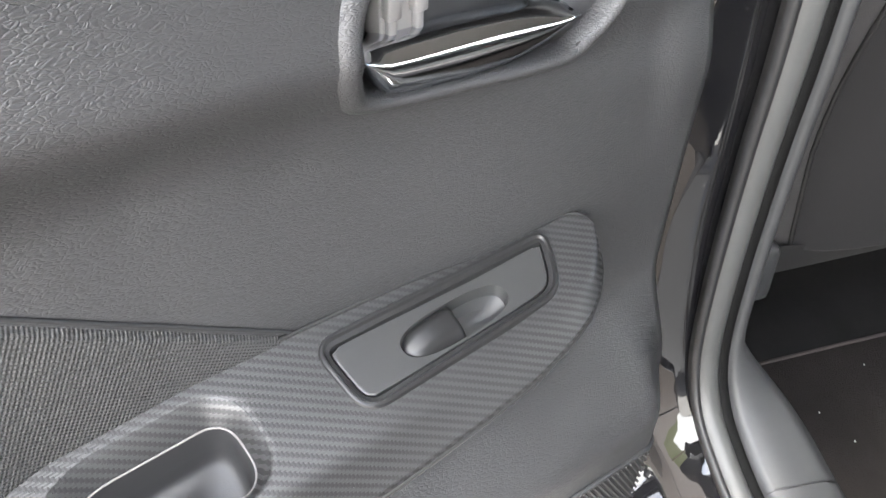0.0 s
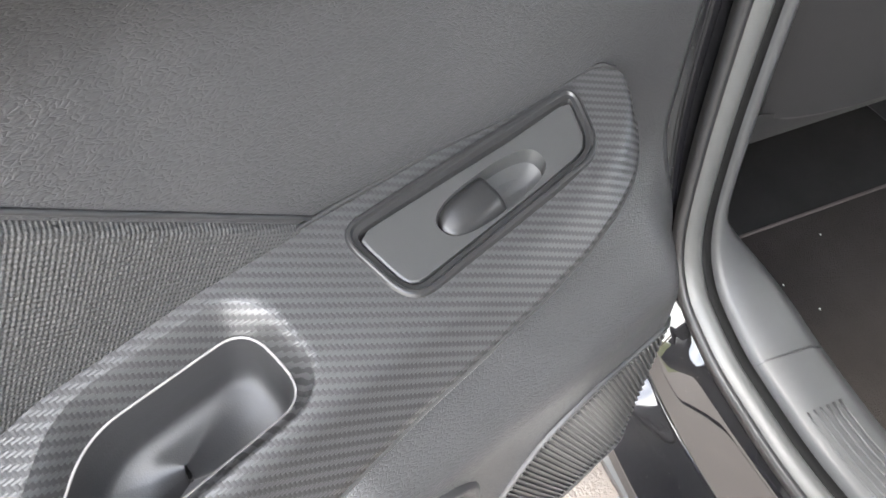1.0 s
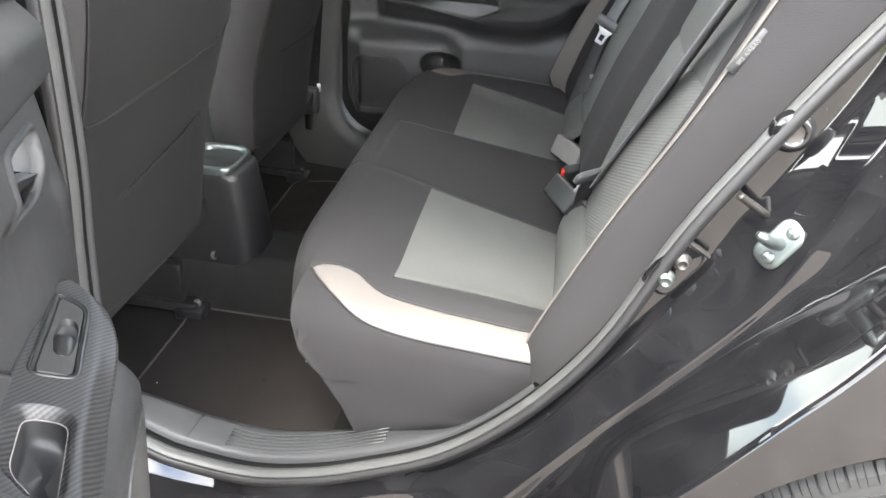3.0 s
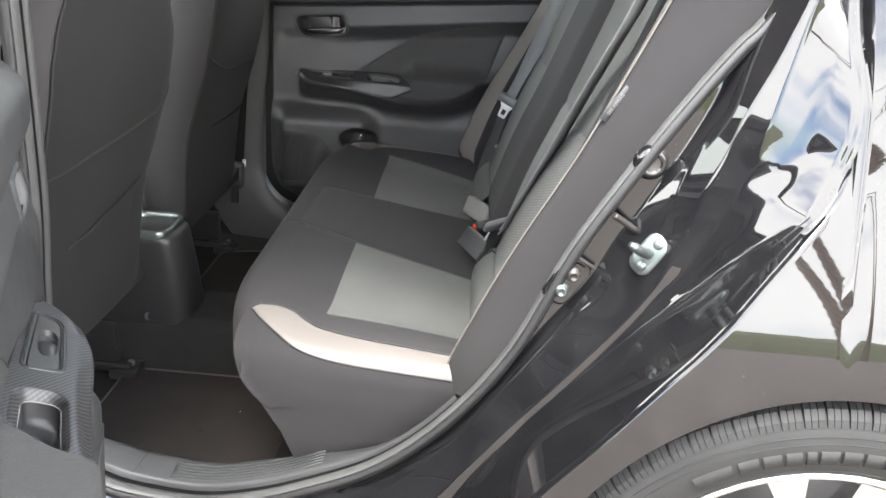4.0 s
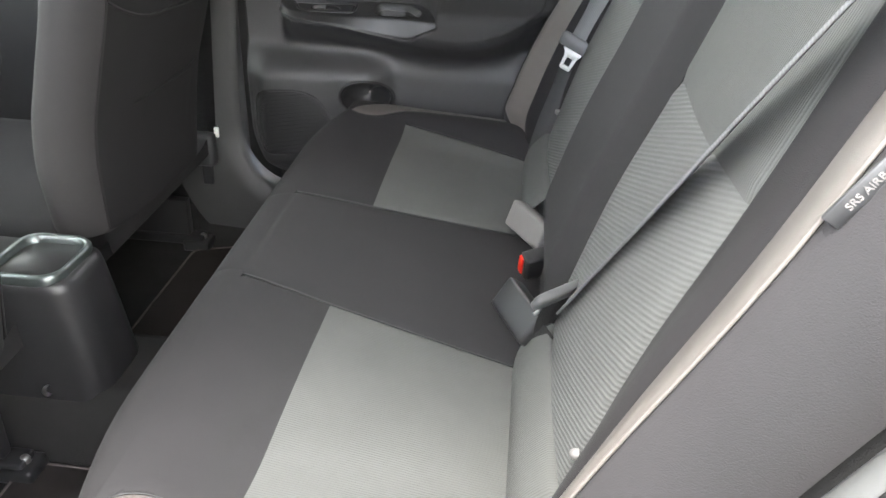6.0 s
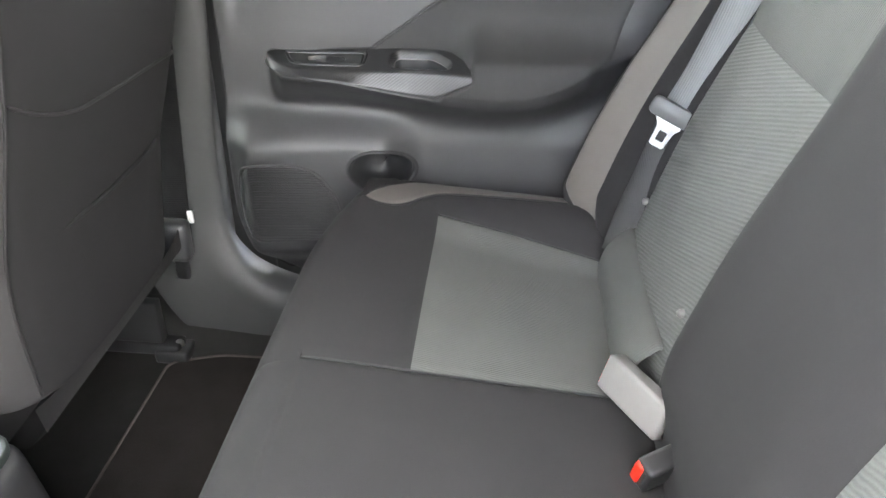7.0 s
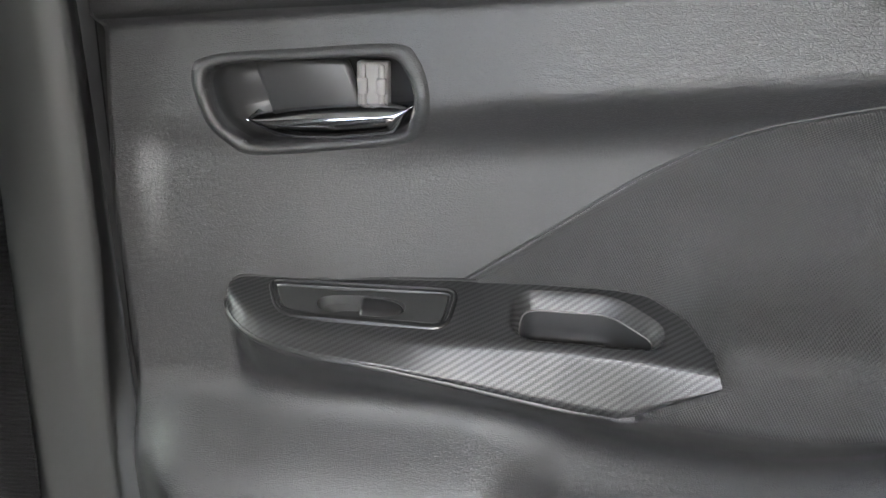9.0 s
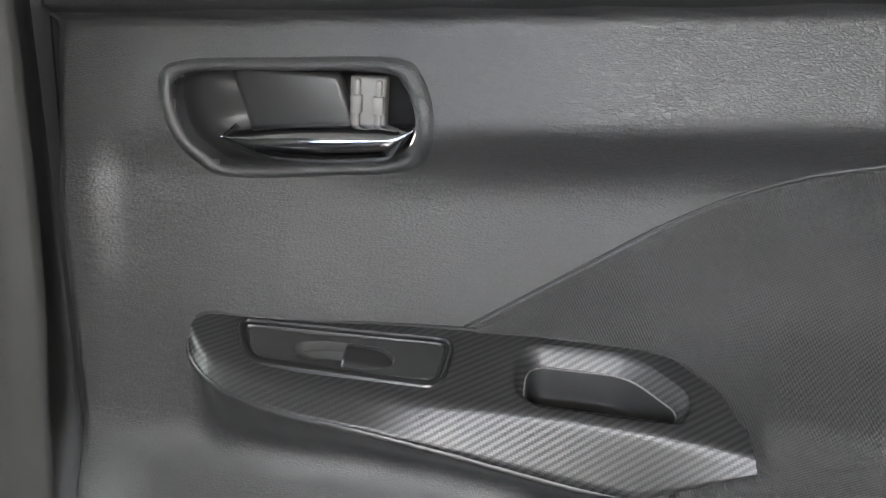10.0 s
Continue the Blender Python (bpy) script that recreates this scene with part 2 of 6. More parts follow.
def thing(name, label, category, at=(0, 0, 0), group="", matrix=None, kind=""):
    ob = new(name)
    ob.empty_display_size = 0.05
    ob.matrix_basis = matrix if matrix is not None else Matrix.Translation(at)
    if matrix is not None:
        LOCAL.add(ob.name)
    return tagged(ob, label, category, group, kind)


def finish(name, bm, mat, smooth=True, flip=False):
    bmesh.ops.recalc_face_normals(bm, faces=bm.faces)
    me = bpy.data.meshes.new(name)
    bm.to_mesh(me)
    bm.free()
    for m in mat if isinstance(mat, (list, tuple)) else [mat]:
        me.materials.append(m)
    if smooth:
        me.polygons.foreach_set("use_smooth", [True] * len(me.polygons))
    return me


def part(name, bm, mat, parent, label="", smooth=True, sharp=None):
    """One mesh object under a thing or a part; its points are in the world, or in the thing's own frame."""
    me = finish(name, bm, mat, smooth)
    if sharp is not None:
        me.set_sharp_from_angle(angle=radians(sharp))
    ob = new(name, me)
    ob.parent = parent
    if parent.type == "EMPTY" and parent.name not in LOCAL:
        ob.matrix_parent_inverse = parent.matrix_basis.inverted()
    return tagged(ob, label)


def solid(name, bm, mat, label, category, kind="", smooth=True, group="", sharp=None):
    me = finish(name, bm, mat, smooth)
    if sharp is not None:
        me.set_sharp_from_angle(angle=radians(sharp))
    return tagged(new(name, me), label, category, group, kind)


def lerp(x, pts):
    return float(np.interp(x, [p[0] for p in pts], [p[1] for p in pts]))


def eased(pts, n=8):
    """The same table drawn as a smooth curve."""
    p = spline([(a, b, 0) for a, b in pts], n)
    return [(q.x, q.y) for q in p]


def step(x, a, b):
    t = min(1.0, max(0.0, (x - a) / (b - a)))
    return t * t * (3 - 2 * t)


def spline(pts, n, closed=False):
    """Catmull-Rom through the points, n to a span."""
    p = [Vector(q) for q in pts]
    k = len(p)
    res = []
    for i in range(k if closed else k - 1):
        if closed:
            a, b, c, d = p[i - 1], p[i], p[(i + 1) % k], p[(i + 2) % k]
        else:
            b, c = p[i], p[i + 1]
            a = p[i - 1] if i else b * 2 - c
            d = p[i + 2] if i + 2 < k else c * 2 - b
        for j in range(n):
            t = j / n
            res.append(0.5 * ((2 * b) + (c - a) * t + (2 * a - 5 * b + 4 * c - d) * t * t + (3 * b - a - 3 * c + d) * t ** 3))
    if not closed:
        res.append(p[-1].copy())
    return res


def even(pts, n):
    """n points at equal steps along a line of points."""
    p = [Vector(q) for q in pts]
    s = [0.0]
    for a, b in zip(p, p[1:]):
        s.append(s[-1] + (b - a).length)
    res = []
    for i in range(n):
        d = s[-1] * i / (n - 1)
        k = min(max(int(np.searchsorted(s, d)), 1), len(p) - 1)
        f = (d - s[k - 1]) / max(s[k] - s[k - 1], 1e-9)
        res.append(p[k - 1].lerp(p[k], f))
    return res


def skin(bm, rows, closed_u=False, closed_v=False, skip=None, anyof=False):
    """Faces between rows of points."""
    vs = [[bm.verts.new(p) for p in r] for r in rows]
    nu, nv = len(vs), len(vs[0])
    for i in range(nu if closed_u else nu - 1):
        for j in range(nv if closed_v else nv - 1):
            q = [vs[i][j], vs[(i + 1) % nu][j], vs[(i + 1) % nu][(j + 1) % nv], vs[i][(j + 1) % nv]]
            if skip and (any(skip(v.co) for v in q) if anyof else skip(sum((v.co for v in q), Vector()) / 4)):
                continue
            bm.faces.new(q)
    return vs


def cap(bm, ring):
    try:
        bm.faces.new(ring)
    except ValueError:
        pass


def sweep(bm, pts, prof, up, closed=False, caps=True, scale=None):
    """A profile of (across, up) offsets drawn along a line of points."""
    p = [Vector(q) for q in pts]
    rows = []
    up = Vector(up)
    for i, c in enumerate(p):
        t = (p[min(i + 1, len(p) - 1)] - p[max(i - 1, 0)]) if not closed else (p[(i + 1) % len(p)] - p[i - 1])
        t.normalize()
        a = t.cross(up).normalized()
        b = a.cross(t).normalized()
        k = scale(i / (len(p) - 1)) if scale else 1.0
        rows.append([c + a * (u * k) + b * (v * k) for u, v in prof])
    vs = skin(bm, rows, closed_u=closed, closed_v=True)
    if caps and not closed:
        cap(bm, vs[0]), cap(bm, list(reversed(vs[-1])))
    return vs


def disc(r, n=12, rx=None):
    return [(r * math.cos(2 * math.pi * k / n), (rx or r) * math.sin(2 * math.pi * k / n)) for k in range(n)]


def box(bm, lo, hi, bevel=0.0, seg=2, m=None):
    b2 = bmesh.new()
    bmesh.ops.create_cube(b2, size=1)
    for v in b2.verts:
        v.co = Vector([l + (c + 0.5) * (h - l) for c, l, h in zip(v.co, lo, hi)])
    if bevel:
        bmesh.ops.bevel(b2, geom=b2.edges[:], offset=bevel, segments=seg, affect="EDGES", profile=0.6)
    if m is not None:
        b2.transform(m)
    tmp = bpy.data.meshes.new("tmp")
    b2.to_mesh(tmp)
    b2.free()
    bm.from_mesh(tmp)
    bpy.data.meshes.remove(tmp)


def lathe(bm, prof, axis="y", n=32, at=(0, 0, 0), m=None):
    """Turn a profile of (radius, along) about an axis."""
    rows = []
    for k in range(n):
        a = 2 * math.pi * k / n
        r = []
        for rad, h in prof:
            c, s = rad * math.cos(a), rad * math.sin(a)
            q = Vector({"x": (h, c, s), "y": (c, h, s), "z": (c, s, h)}[axis])
            r.append((m @ q) if m is not None else q + Vector(at))
        rows.append(r)
    skin(bm, rows, closed_u=True)


def rounded(corners, r, n=5):
    """A polygon of 2D corners with rounded corners."""
    res = []
    k = len(corners)
    for i in range(k):
        a, b, c = Vector(corners[i - 1]), Vector(corners[i]), Vector(corners[(i + 1) % k])
        u, w = (a - b).normalized(), (c - b).normalized()
        rr = min(r, (a - b).length * 0.45, (c - b).length * 0.45)
        for j in range(n + 1):
            t = j / n
            res.append((b + u * rr) * (1 - t) ** 2 + b * 2 * t * (1 - t) + (b + w * rr) * t * t)
    return res


def inside(p, poly):
    x, y = p
    res = False
    for (x0, y0), (x1, y1) in zip(poly, poly[1:] + poly[:1]):
        if (y0 > y) != (y1 > y) and x < (x1 - x0) * (y - y0) / (y1 - y0) + x0:
            res = not res
    return res


def mirror(bm, sgn):
    if sgn < 0:
        for v in bm.verts:
            v.co.y = -v.co.y
    return bm


# ---------------------------------------------------------------- ground
bm = bmesh.new()
skin(bm, [[(x, y, 0) for y in np.linspace(-60, 60, 13)] for x in np.linspace(-60, 60, 13)])
m_ground, ns, ls, b = material("brown-grey asphalt", (0.15, 0.129, 0.113), 0.9)
vec = place_of(ns, ls)
vary(ns, ls, b, (0.15, 0.129, 0.113), 0.25, 3.0, vec)
fine = add_node(ns, "ShaderNodeTexNoise", Scale=260.0, Detail=5.0)
ls.new(vec, fine.inputs["Vector"])
relief(ns, ls, b, fine.outputs["Fac"], 0.003)
solid("ground", bm, m_ground, "brown-grey asphalt parking ground under the car", "ground", "structure")


# ---------------------------------------------------------------- rear doors
ARM_LOW = eased([(-0.85, 0.660), (-0.80, 0.659), (-0.724, 0.656), (-0.66, 0.649), (-0.60, 0.639), (-0.55, 0.631), (-0.47, 0.626), (-0.43, 0.629), (-0.37, 0.645), (-0.295, 0.690), (-0.24, 0.70)])
ARM_IN = [(-0.85, 0.66), (-0.828, 0.652), (-0.80, 0.614), (-0.763, 0.602), (-0.70, 0.600), (-0.65, 0.603), (-0.6, 0.605), (-0.5, 0.604), (-0.4, 0.604), (-0.33, 0.615), (-0.27, 0.65), (-0.2, 0.665)]
CLOTH_TOP = [(-0.675, 0.680), (-0.664, 0.687), (-0.609, 0.726), (-0.554, 0.765), (-0.502, 0.793), (-0.461, 0.807), (-0.40, 0.822), (-0.33, 0.832), (-0.264, 0.834), (-0.251, 0.826)]
CLOTH_TOP = CLOTH_TOP[:1] + eased(CLOTH_TOP[1:])
POD_END = [(-0.60, 0.670), (-0.567, 0.670), (-0.543, 0.665), (-0.522, 0.648), (-0.507, 0.623), (-0.503, 0.604)]
TUCK = [(-0.91, 0.642), (-0.86, 0.644), (-0.811, 0.6485), (-0.77, 0.653), (-0.72, 0.661), (-0.669, 0.6665), (-0.618, 0.670), (-0.5, 0.671)]
BEZEL = [(-0.833, 0.815), (-0.820, 0.824), (-0.77, 0.829), (-0.718, 0.833), (-0.705, 0.827), (-0.697, 0.811), (-0.699, 0.797), (-0.709, 0.785), (-0.75, 0.779), (-0.798, 0.774), (-0.813, 0.779), (-0.826, 0.792)]
BOTTLE = [(-0.646 + 0.050 * math.cos(a) - 0.004 * math.sin(a), 0.500 + 0.034 * math.sin(a)) for a in np.linspace(0, 2 * math.pi, 28, endpoint=False)]


def belt_z(x):
    return 0.842 + 0.088 * (x + 0.903)


def crease_z(x):
    return 0.811 + 0.11 * (x + 0.679)


def panel_y(x, z):
    """The inner face of a closed rear door."""
    bz, cz, low = belt_z(x), crease_z(x), lerp(x, ARM_LOW)
    if z > bz:
        return 0.664 - 0.014 * step(z, bz, bz + 0.010) + 0.05 * step(z, bz + 0.045, bz + 0.11)
    if z > cz:
        y = 0.652 + 0.012 * (z - cz) / (bz - cz)
    else:
        y = 0.652 + (lerp(x, TUCK) - 0.652) * step(cz - z, 0.0, 0.05) + 0.006 * step(cz - z, 0.0, 0.03) * (1 - step(cz - z, 0.03, 0.12)) * step(x, -0.885, -0.86)
    bulge = step(0.600 - z, 0.0, 0.065) * (1 - step(x, -0.645 + 0.10 * (0.5 - z), -0.575 + 0.10 * (0.5 - z)))
    bulge += (0.12 * step(0.76 - z, 0.0, 0.33) - bulge) * (1 - step(x, -0.902, -0.85))
    y -= 0.058 * bulge + 0.022 * step(0.615 - z, 0.0, 0.08) * (1 - bulge)
    y_in = lerp(x, ARM_IN)
    if z >= low - 1e-6:
        if x > -0.567:
            e = y_in if x > -0.503 or z < 0.632 + 0.49 * (x + 0.552) else max(y_in, lerp(x, POD_END) + 0.0015)
            y = y - max(0.0, y - e) * (1 - min(1.0, max(0.0, (z - 0.684) / 0.060))) ** 1.8 * (1 - 0.06 * step(z, 0.672, 0.684))
    else:
        y = y - max(0.0, y - y_in - 0.004) * math.exp(-((low - z) / 0.045) ** 2)
    if z < 0.36:
        y += 0.03 * step(0.36 - z, 0, 0.05)
    return y


def pod_z(x, y):
    return 0.6742 + 0.36 * (y - 0.633) + 0.07 * max(0.0, -0.75 - x)


def make_door(name, label, sgn, matrix):
    door = thing(name, label, "car door", group="rear doors", matrix=matrix)

    def P(nm, bm, mat, parent=door, lab="", **kw):
        return part(nm, mirror(bm, sgn), mat, parent, lab, **kw)

    # trim panel
    hole_a = [(x, z) for x, z in (((p[0] + 0.766) * 1.0 - 0.766, (p[1] - 0.803) * 1.0 + 0.803) for p in BEZEL)]
    hole_b = [((p[0] + 0.646) * 0.97 - 0.646, (p[1] - 0.500) * 0.97 + 0.500) for p in BOTTLE]

    def front_x(z):
        return -0.906 + 0.018 * (0.85 - z) + 0.10 * max(0, (0.43 - z) / 0.13) ** 2.2

    rows = []
    for i in range(171):
        a = i / 170
        r = []
        for j in range(133):
            t = j / 132
            x0 = -0.90 + 0.78 * a
            low = lerp(x0, ARM_LOW)
            if t < 0.5:
                z = 0.30 + (low - 0.30) * (t / 0.5)
            else:
                top = belt_z(x0) + 0.075
                z = low + 0.0008 + (top - low) * ((t - 0.5) / 0.5)
            x = front_x(z) + (-0.12 - front_x(z)) * a
            y = panel_y(x, z)
            # rolled front edge
            y += 0.004 * max(0, 1 - (x - front_x(z)) / 0.005) ** 2
            if i == 0:
                x, y = x - 0.0005, y + 0.03
            r.append((x, y, z))
        rows.append(r)
    bm = bmesh.new()
    skin(bm, rows, skip=lambda c: (c.z > 0.76 and inside((c.x, c.z), hole_a)) or (c.z < 0.55 and inside((c.x, c.z), hole_b)) or (-0.56 < c.x < -0.30 and lerp(c.x, ARM_LOW) + 0.008 < c.z < lerp(c.x, CLOTH_TOP) - 0.008), anyof=True)
    P("trim_panel", bm, M_TRIM)

    # upper pad, a darker strip along the belt line
    rows = []
    for i in range(90):
        x = -0.898 + 0.77 * i / 89
        r = []
        for j in range(14):
            z = belt_z(x) + 0.003 + 0.073 * j / 13
            y = panel_y(x, z) - 0.003 + 0.004 * max(0, 1 - j / 2)
            r.append((x, y, z))
        rows.append(r)
    bm = bmesh.new()
    skin(bm, rows)
    P("upper_pad", bm, M_PAD, lab="black soft upper pad along the window line")

    # cloth insert
    rows = []
    for i in range(81):
        a = i / 80
        xt, xb = -0.672 + 0.421 * a, -0.672 + 0.376 * a
        zt = lerp(xt, CLOTH_TOP) - 0.001
        zb = lerp(xb, ARM_LOW) if xb > -0.56 else 0.672 + (0.631 - 0.672) * step(xb, -0.585, -0.556)
        r = []
        for j in range(41):
            t = j / 40
            x, z = xb + (xt - xb) * t, zb + (zt - zb) * t
            e = min(t * (zt - zb), (1 - t) * (zt - zb), (a * 0.4) + 0.01, (1 - a) * 0.4)
            y = panel_y(x, max(z, lerp(x, ARM_LOW))) - 0.0035 * step(e, 0.0, 0.006) + 0.001
            r.append((x, y, z))
        rows.append(r)
    bm = bmesh.new()
    skin(bm, rows)
    insert = P("cloth_insert", bm, M_DOORCLOTH, lab="dark woven cloth insert")
    bm = bmesh.new()
    sweep(bm, [(x, panel_y(x, z) - 0.0002, z) for x, z in [(p.x, p.y) for p in spline([(a, b, 0) for a, b in CLOTH_TOP[1:]], 2)]], disc(0.0012, 6), (0, 1, 0))
    P("edge_welt", bm, M_BLACK, insert)

    # armrest pod
    out_y = [(-0.8215, 0.6385), (-0.8208, 0.6425), (-0.8185, 0.6465), (-0.815, 0.6485), (-0.810, 0.6500), (-0.77, 0.655), (-0.72, 0.662), (-0.669, 0.6663), (-0.618, 0.6695), (-0.569, 0.6705), (-0.543, 0.6665), (-0.5225, 0.650), (-0.507, 0.625), (-0.503, 0.611)]
    in_y = [(-0.8215, 0.6380), (-0.8208, 0.6355), (-0.8175, 0.6310), (-0.811, 0.6255), (-0.802, 0.620), (-0.790, 0.6160), (-0.778, 0.6135), (-0.754, 0.6120), (-0.69, 0.612), (-0.64, 0.614), (-0.598, 0.615), (-0.55, 0.613), (-0.503, 0.609)]
    low_y = [(-0.8235, 0.6385), (-0.8220, 0.634), (-0.8185, 0.628), (-0.813, 0.6215), (-0.803, 0.6135), (-0.790, 0.607), (-0.77, 0.602), (-0.745, 0.5985), (-0.718, 0.598), (-0.687, 0.600), (-0.657, 0.603), (-0.60, 0.605), (-0.503, 0.605)]
    low_z = eased([(-0.8235, 0.670), (-0.812, 0.666), (-0.80, 0.663), (-0.786, 0.6605), (-0.75, 0.657), (-0.718, 0.6545), (-0.687, 0.6495), (-0.657, 0.6435), (-0.626, 0.638), (-0.595, 0.633), (-0.56, 0.630)]) + [(-0.552, 0.633), (-0.503, 0.657)]
    lip = [Vector((p.x, p.y)) for p in rounded([(-0.625, 0.656), (-0.567, 0.6575), (-0.541, 0.638), (-0.542, 0.6275), (-0.625, 0.6265)], 0.012, 7)]
    lip_t = [(p.x, p.y) for p in lip]

    def to_lip(x, y):
        d = min((Vector((x, y)) - (a + (b - a) * min(1, max(0, ((Vector((x, y)) - a) @ (b - a)) / max((b - a).length_squared, 1e-12))))).length for a, b in zip(lip, lip[1:] + lip[:1]))
        return -d if inside((x, y), lip_t) else d

    def inset(poly, d):
        """A ring of points moved d towards its middle."""
        c = sum(poly, Vector((0, 0))) / len(poly)
        res = []
        for k in range(len(poly)):
            t = (poly[(k + 1) % len(poly)] - poly[k - 1]).normalized()
            nrm = Vector((-t.y, t.x))
            if nrm.dot(c - poly[k]) < 0:
                nrm = -nrm
            res.append(poly[k] + nrm * d)
        return res

    ring = rounded([(-0.798, 0.6495), (-0.782, 0.6205), (-0.6695, 0.6225), (-0.6665, 0.6585)], 0.012, 7)
    well_t = [(p.x, p.y) for p in inset(ring, 0.0022)]
    rows = []
    for i in range(151):
        s = i / 150
        x = -0.8215 + 0.3185 * (s ** 1.6 if s < 0.15 else 0.15 ** 1.6 + (1 - 0.15 ** 1.6) * (s - 0.15) / 0.85)
        yo, yi, yl, zl = lerp(x, out_y), lerp(x, in_y), lerp(x, low_y), lerp(x, low_z)
        crest, foot = Vector((yi, pod_z(x, yi))), Vector((yl, min(zl, pod_z(x, yi) - 0.0005)))
        ru = min(0.0045, (yo - yi) * 0.4)
        rw = min(0.0045, (foot - crest).length * 0.4)
        start = Vector((yi + ru, pod_z(x, yi + ru)))
        end = crest + (foot - crest).normalized() * rw
        r = []
        for j in range(37):
            y = yo + (start.x - yo) * j / 36
            z = pod_z(x, y)
            if -0.66 < x < -0.52:
                z -= 0.010 * (1 - min(1, max(0, to_lip(x, y)) / 0.0065)) ** 1.5
            r.append((x, y, z))
        for j in range(1, 7):
            t = j / 6
            q = start * (1 - t) ** 2 + crest * 2 * t * (1 - t) + end * t * t
            r.append((x, q.x, q.y))
        for j in range(1, 7):
            q = end.lerp(foot, j / 6)
            r.append((x, q.x, q.y))
        r += [(x, yl + 0.001, foot.y - 0.0012), (x, yl + 0.014, foot.y - 0.002)]
        rows.append(r)
    bm = bmesh.new()
    skin(bm, rows, skip=lambda c: (-0.63 < c.x < -0.53 and c.z > 0.645 and to_lip(c.x, c.y) < 0.002) or (c.x < -0.66 and c.z > 0.655 and inside((c.x, c.y), well_t)))
    pod = P("armrest_pod", bm, M_CARBON, lab="carbon-weave patterned armrest pod")
    bm = bmesh.new()
    sweep(bm, [(x, lerp(x, low_y) + 0.0025, lerp(x, low_z) - 0.0022) for x in [-0.8233, -0.8225, -0.821, -0.818, -0.813, -0.807] + list(np.linspace(-0.80, -0.565, 40))], disc(0.0030, 10), (0, 0, 1), scale=lambda t: min(1.0, 0.3 + (1 - t) * 6))
    P("lower_lip", bm, M_PLAIN, pod)
    bm = bmesh.new()
    sweep(bm, [(x, lerp(x, out_y) - 0.0006, pod_z(x, lerp(x, out_y)) + 0.0002) for x in np.linspace(-0.8205, -0.504, 90)], disc(0.0011, 6), (0, 0, 1))
    P("pod_joint", bm, M_PAD, pod)

    # pull cup
    cx, cy = -0.585, 0.641
    rows = []
    for k, h in ((1.004, -0.0085), (0.995, -0.0115), (0.95, -0.021), (0.90, -0.027), (0.80, -0.0295), (0.4, -0.030), (0.02, -0.030)):
        rows.append([(cx + (p.x - cx) * k, cy + (p.y - cy) * k, pod_z(p.x, p.y) + h) for p in lip])
    bm = bmesh.new()
    skin(bm, rows, closed_v=True)
    cup = P("pull_cup", bm, M_BLACK, pod, "black plastic pull cup")
    bm = bmesh.new()
    rows = []
    for d in (0.0062, 0.005, 0.0038, 0.0026, 0.0014, 0.0005, 0.0):
        rows.append([(p.x, p.y, pod_z(p.x, p.y) + 0.0005 - 0.010 * (1 - d / 0.0065) ** 1.5) for p in inset(lip, -d)])
    skin(bm, rows, closed_v=True)
    P("cup_rim", bm, M_CARBON, pod)
    bm = bmesh.new()
    sweep(bm, [(p.x, p.y, pod_z(p.x, p.y) - 0.0093) for p in lip], disc(0.0006, 6), (0, 0, 1), closed=True)
    P("cup_bead", bm, M_BUCKLE, pod)

    # window switch
    rows = []
    for d, h in ((-0.0008, -0.001), (-0.0004, 0.0002), (0.0, 0.0009), (0.0006, 0.0012), (0.0016, 0.0012), (0.0020, 0.0006), (0.0024, 0.0002), (0.0042, 0.0), (0.0046, -0.0008), (0.0048, -0.0030)):
        rows.append([(p.x, p.y, pod_z(p.x, p.y) + h) for p in inset(ring, d)])
    bm = bmesh.new()
    skin(bm, rows, closed_v=True)
    P("switch_bezel", bm, M_SWITCH, pod, sharp=22)
    n = 48
    ell = []
    for k in range(n):
        a = 2 * math.pi * k / n
        ca, sa = math.cos(a), math.sin(a)
        ell.append(Vector((-0.7290 + 0.0295 * math.copysign(abs(ca) ** 0.75, ca), 0.6363 + 0.0085 * math.copysign(abs(sa) ** 0.75, sa) + 0.0008 * ca)))
    edge = inset(ring, 0.0052)
    outer = []
    for p in ell:  # plate edge seen from the middle of the rocker
        dirn = (p - Vector((-0.7290, 0.6363))).normalized()
        best, hit_at = None, None
        for a, b in zip(edge, edge[1:] + edge[:1]):
            den = dirn.x * (b - a).y - dirn.y * (b - a).x
            if abs(den) < 1e-12:
                continue
            w = a - Vector((-0.7290, 0.6363))
            t, u = (w.x * (b - a).y - w.y * (b - a).x) / den, (w.x * dirn.y - w.y * dirn.x) / den
            if t > 0 and -1e-6 <= u <= 1 + 1e-6 and (best is None or t < best):
                best = t
        outer.append(Vector((-0.7290, 0.6363)) + dirn * (best or 0.02))
    bm = bmesh.new()
    mid = Vector((-0.7290, 0.6363))

    def ring_at(poly, k, h, toward=None):
        return [(p.x, p.y, pod_z(p.x, p.y) + h) for p in (q.lerp(w, k) for q, w in zip(poly, toward or poly))]

    def sunk(k, kx, h):
        return [(mid.x + (p.x - mid.x) * k, mid.y + (p.y - mid.y) * kx, pod_z(mid.x + (p.x - mid.x) * k, mid.y + (p.y - mid.y) * kx) + h) for p in ell]

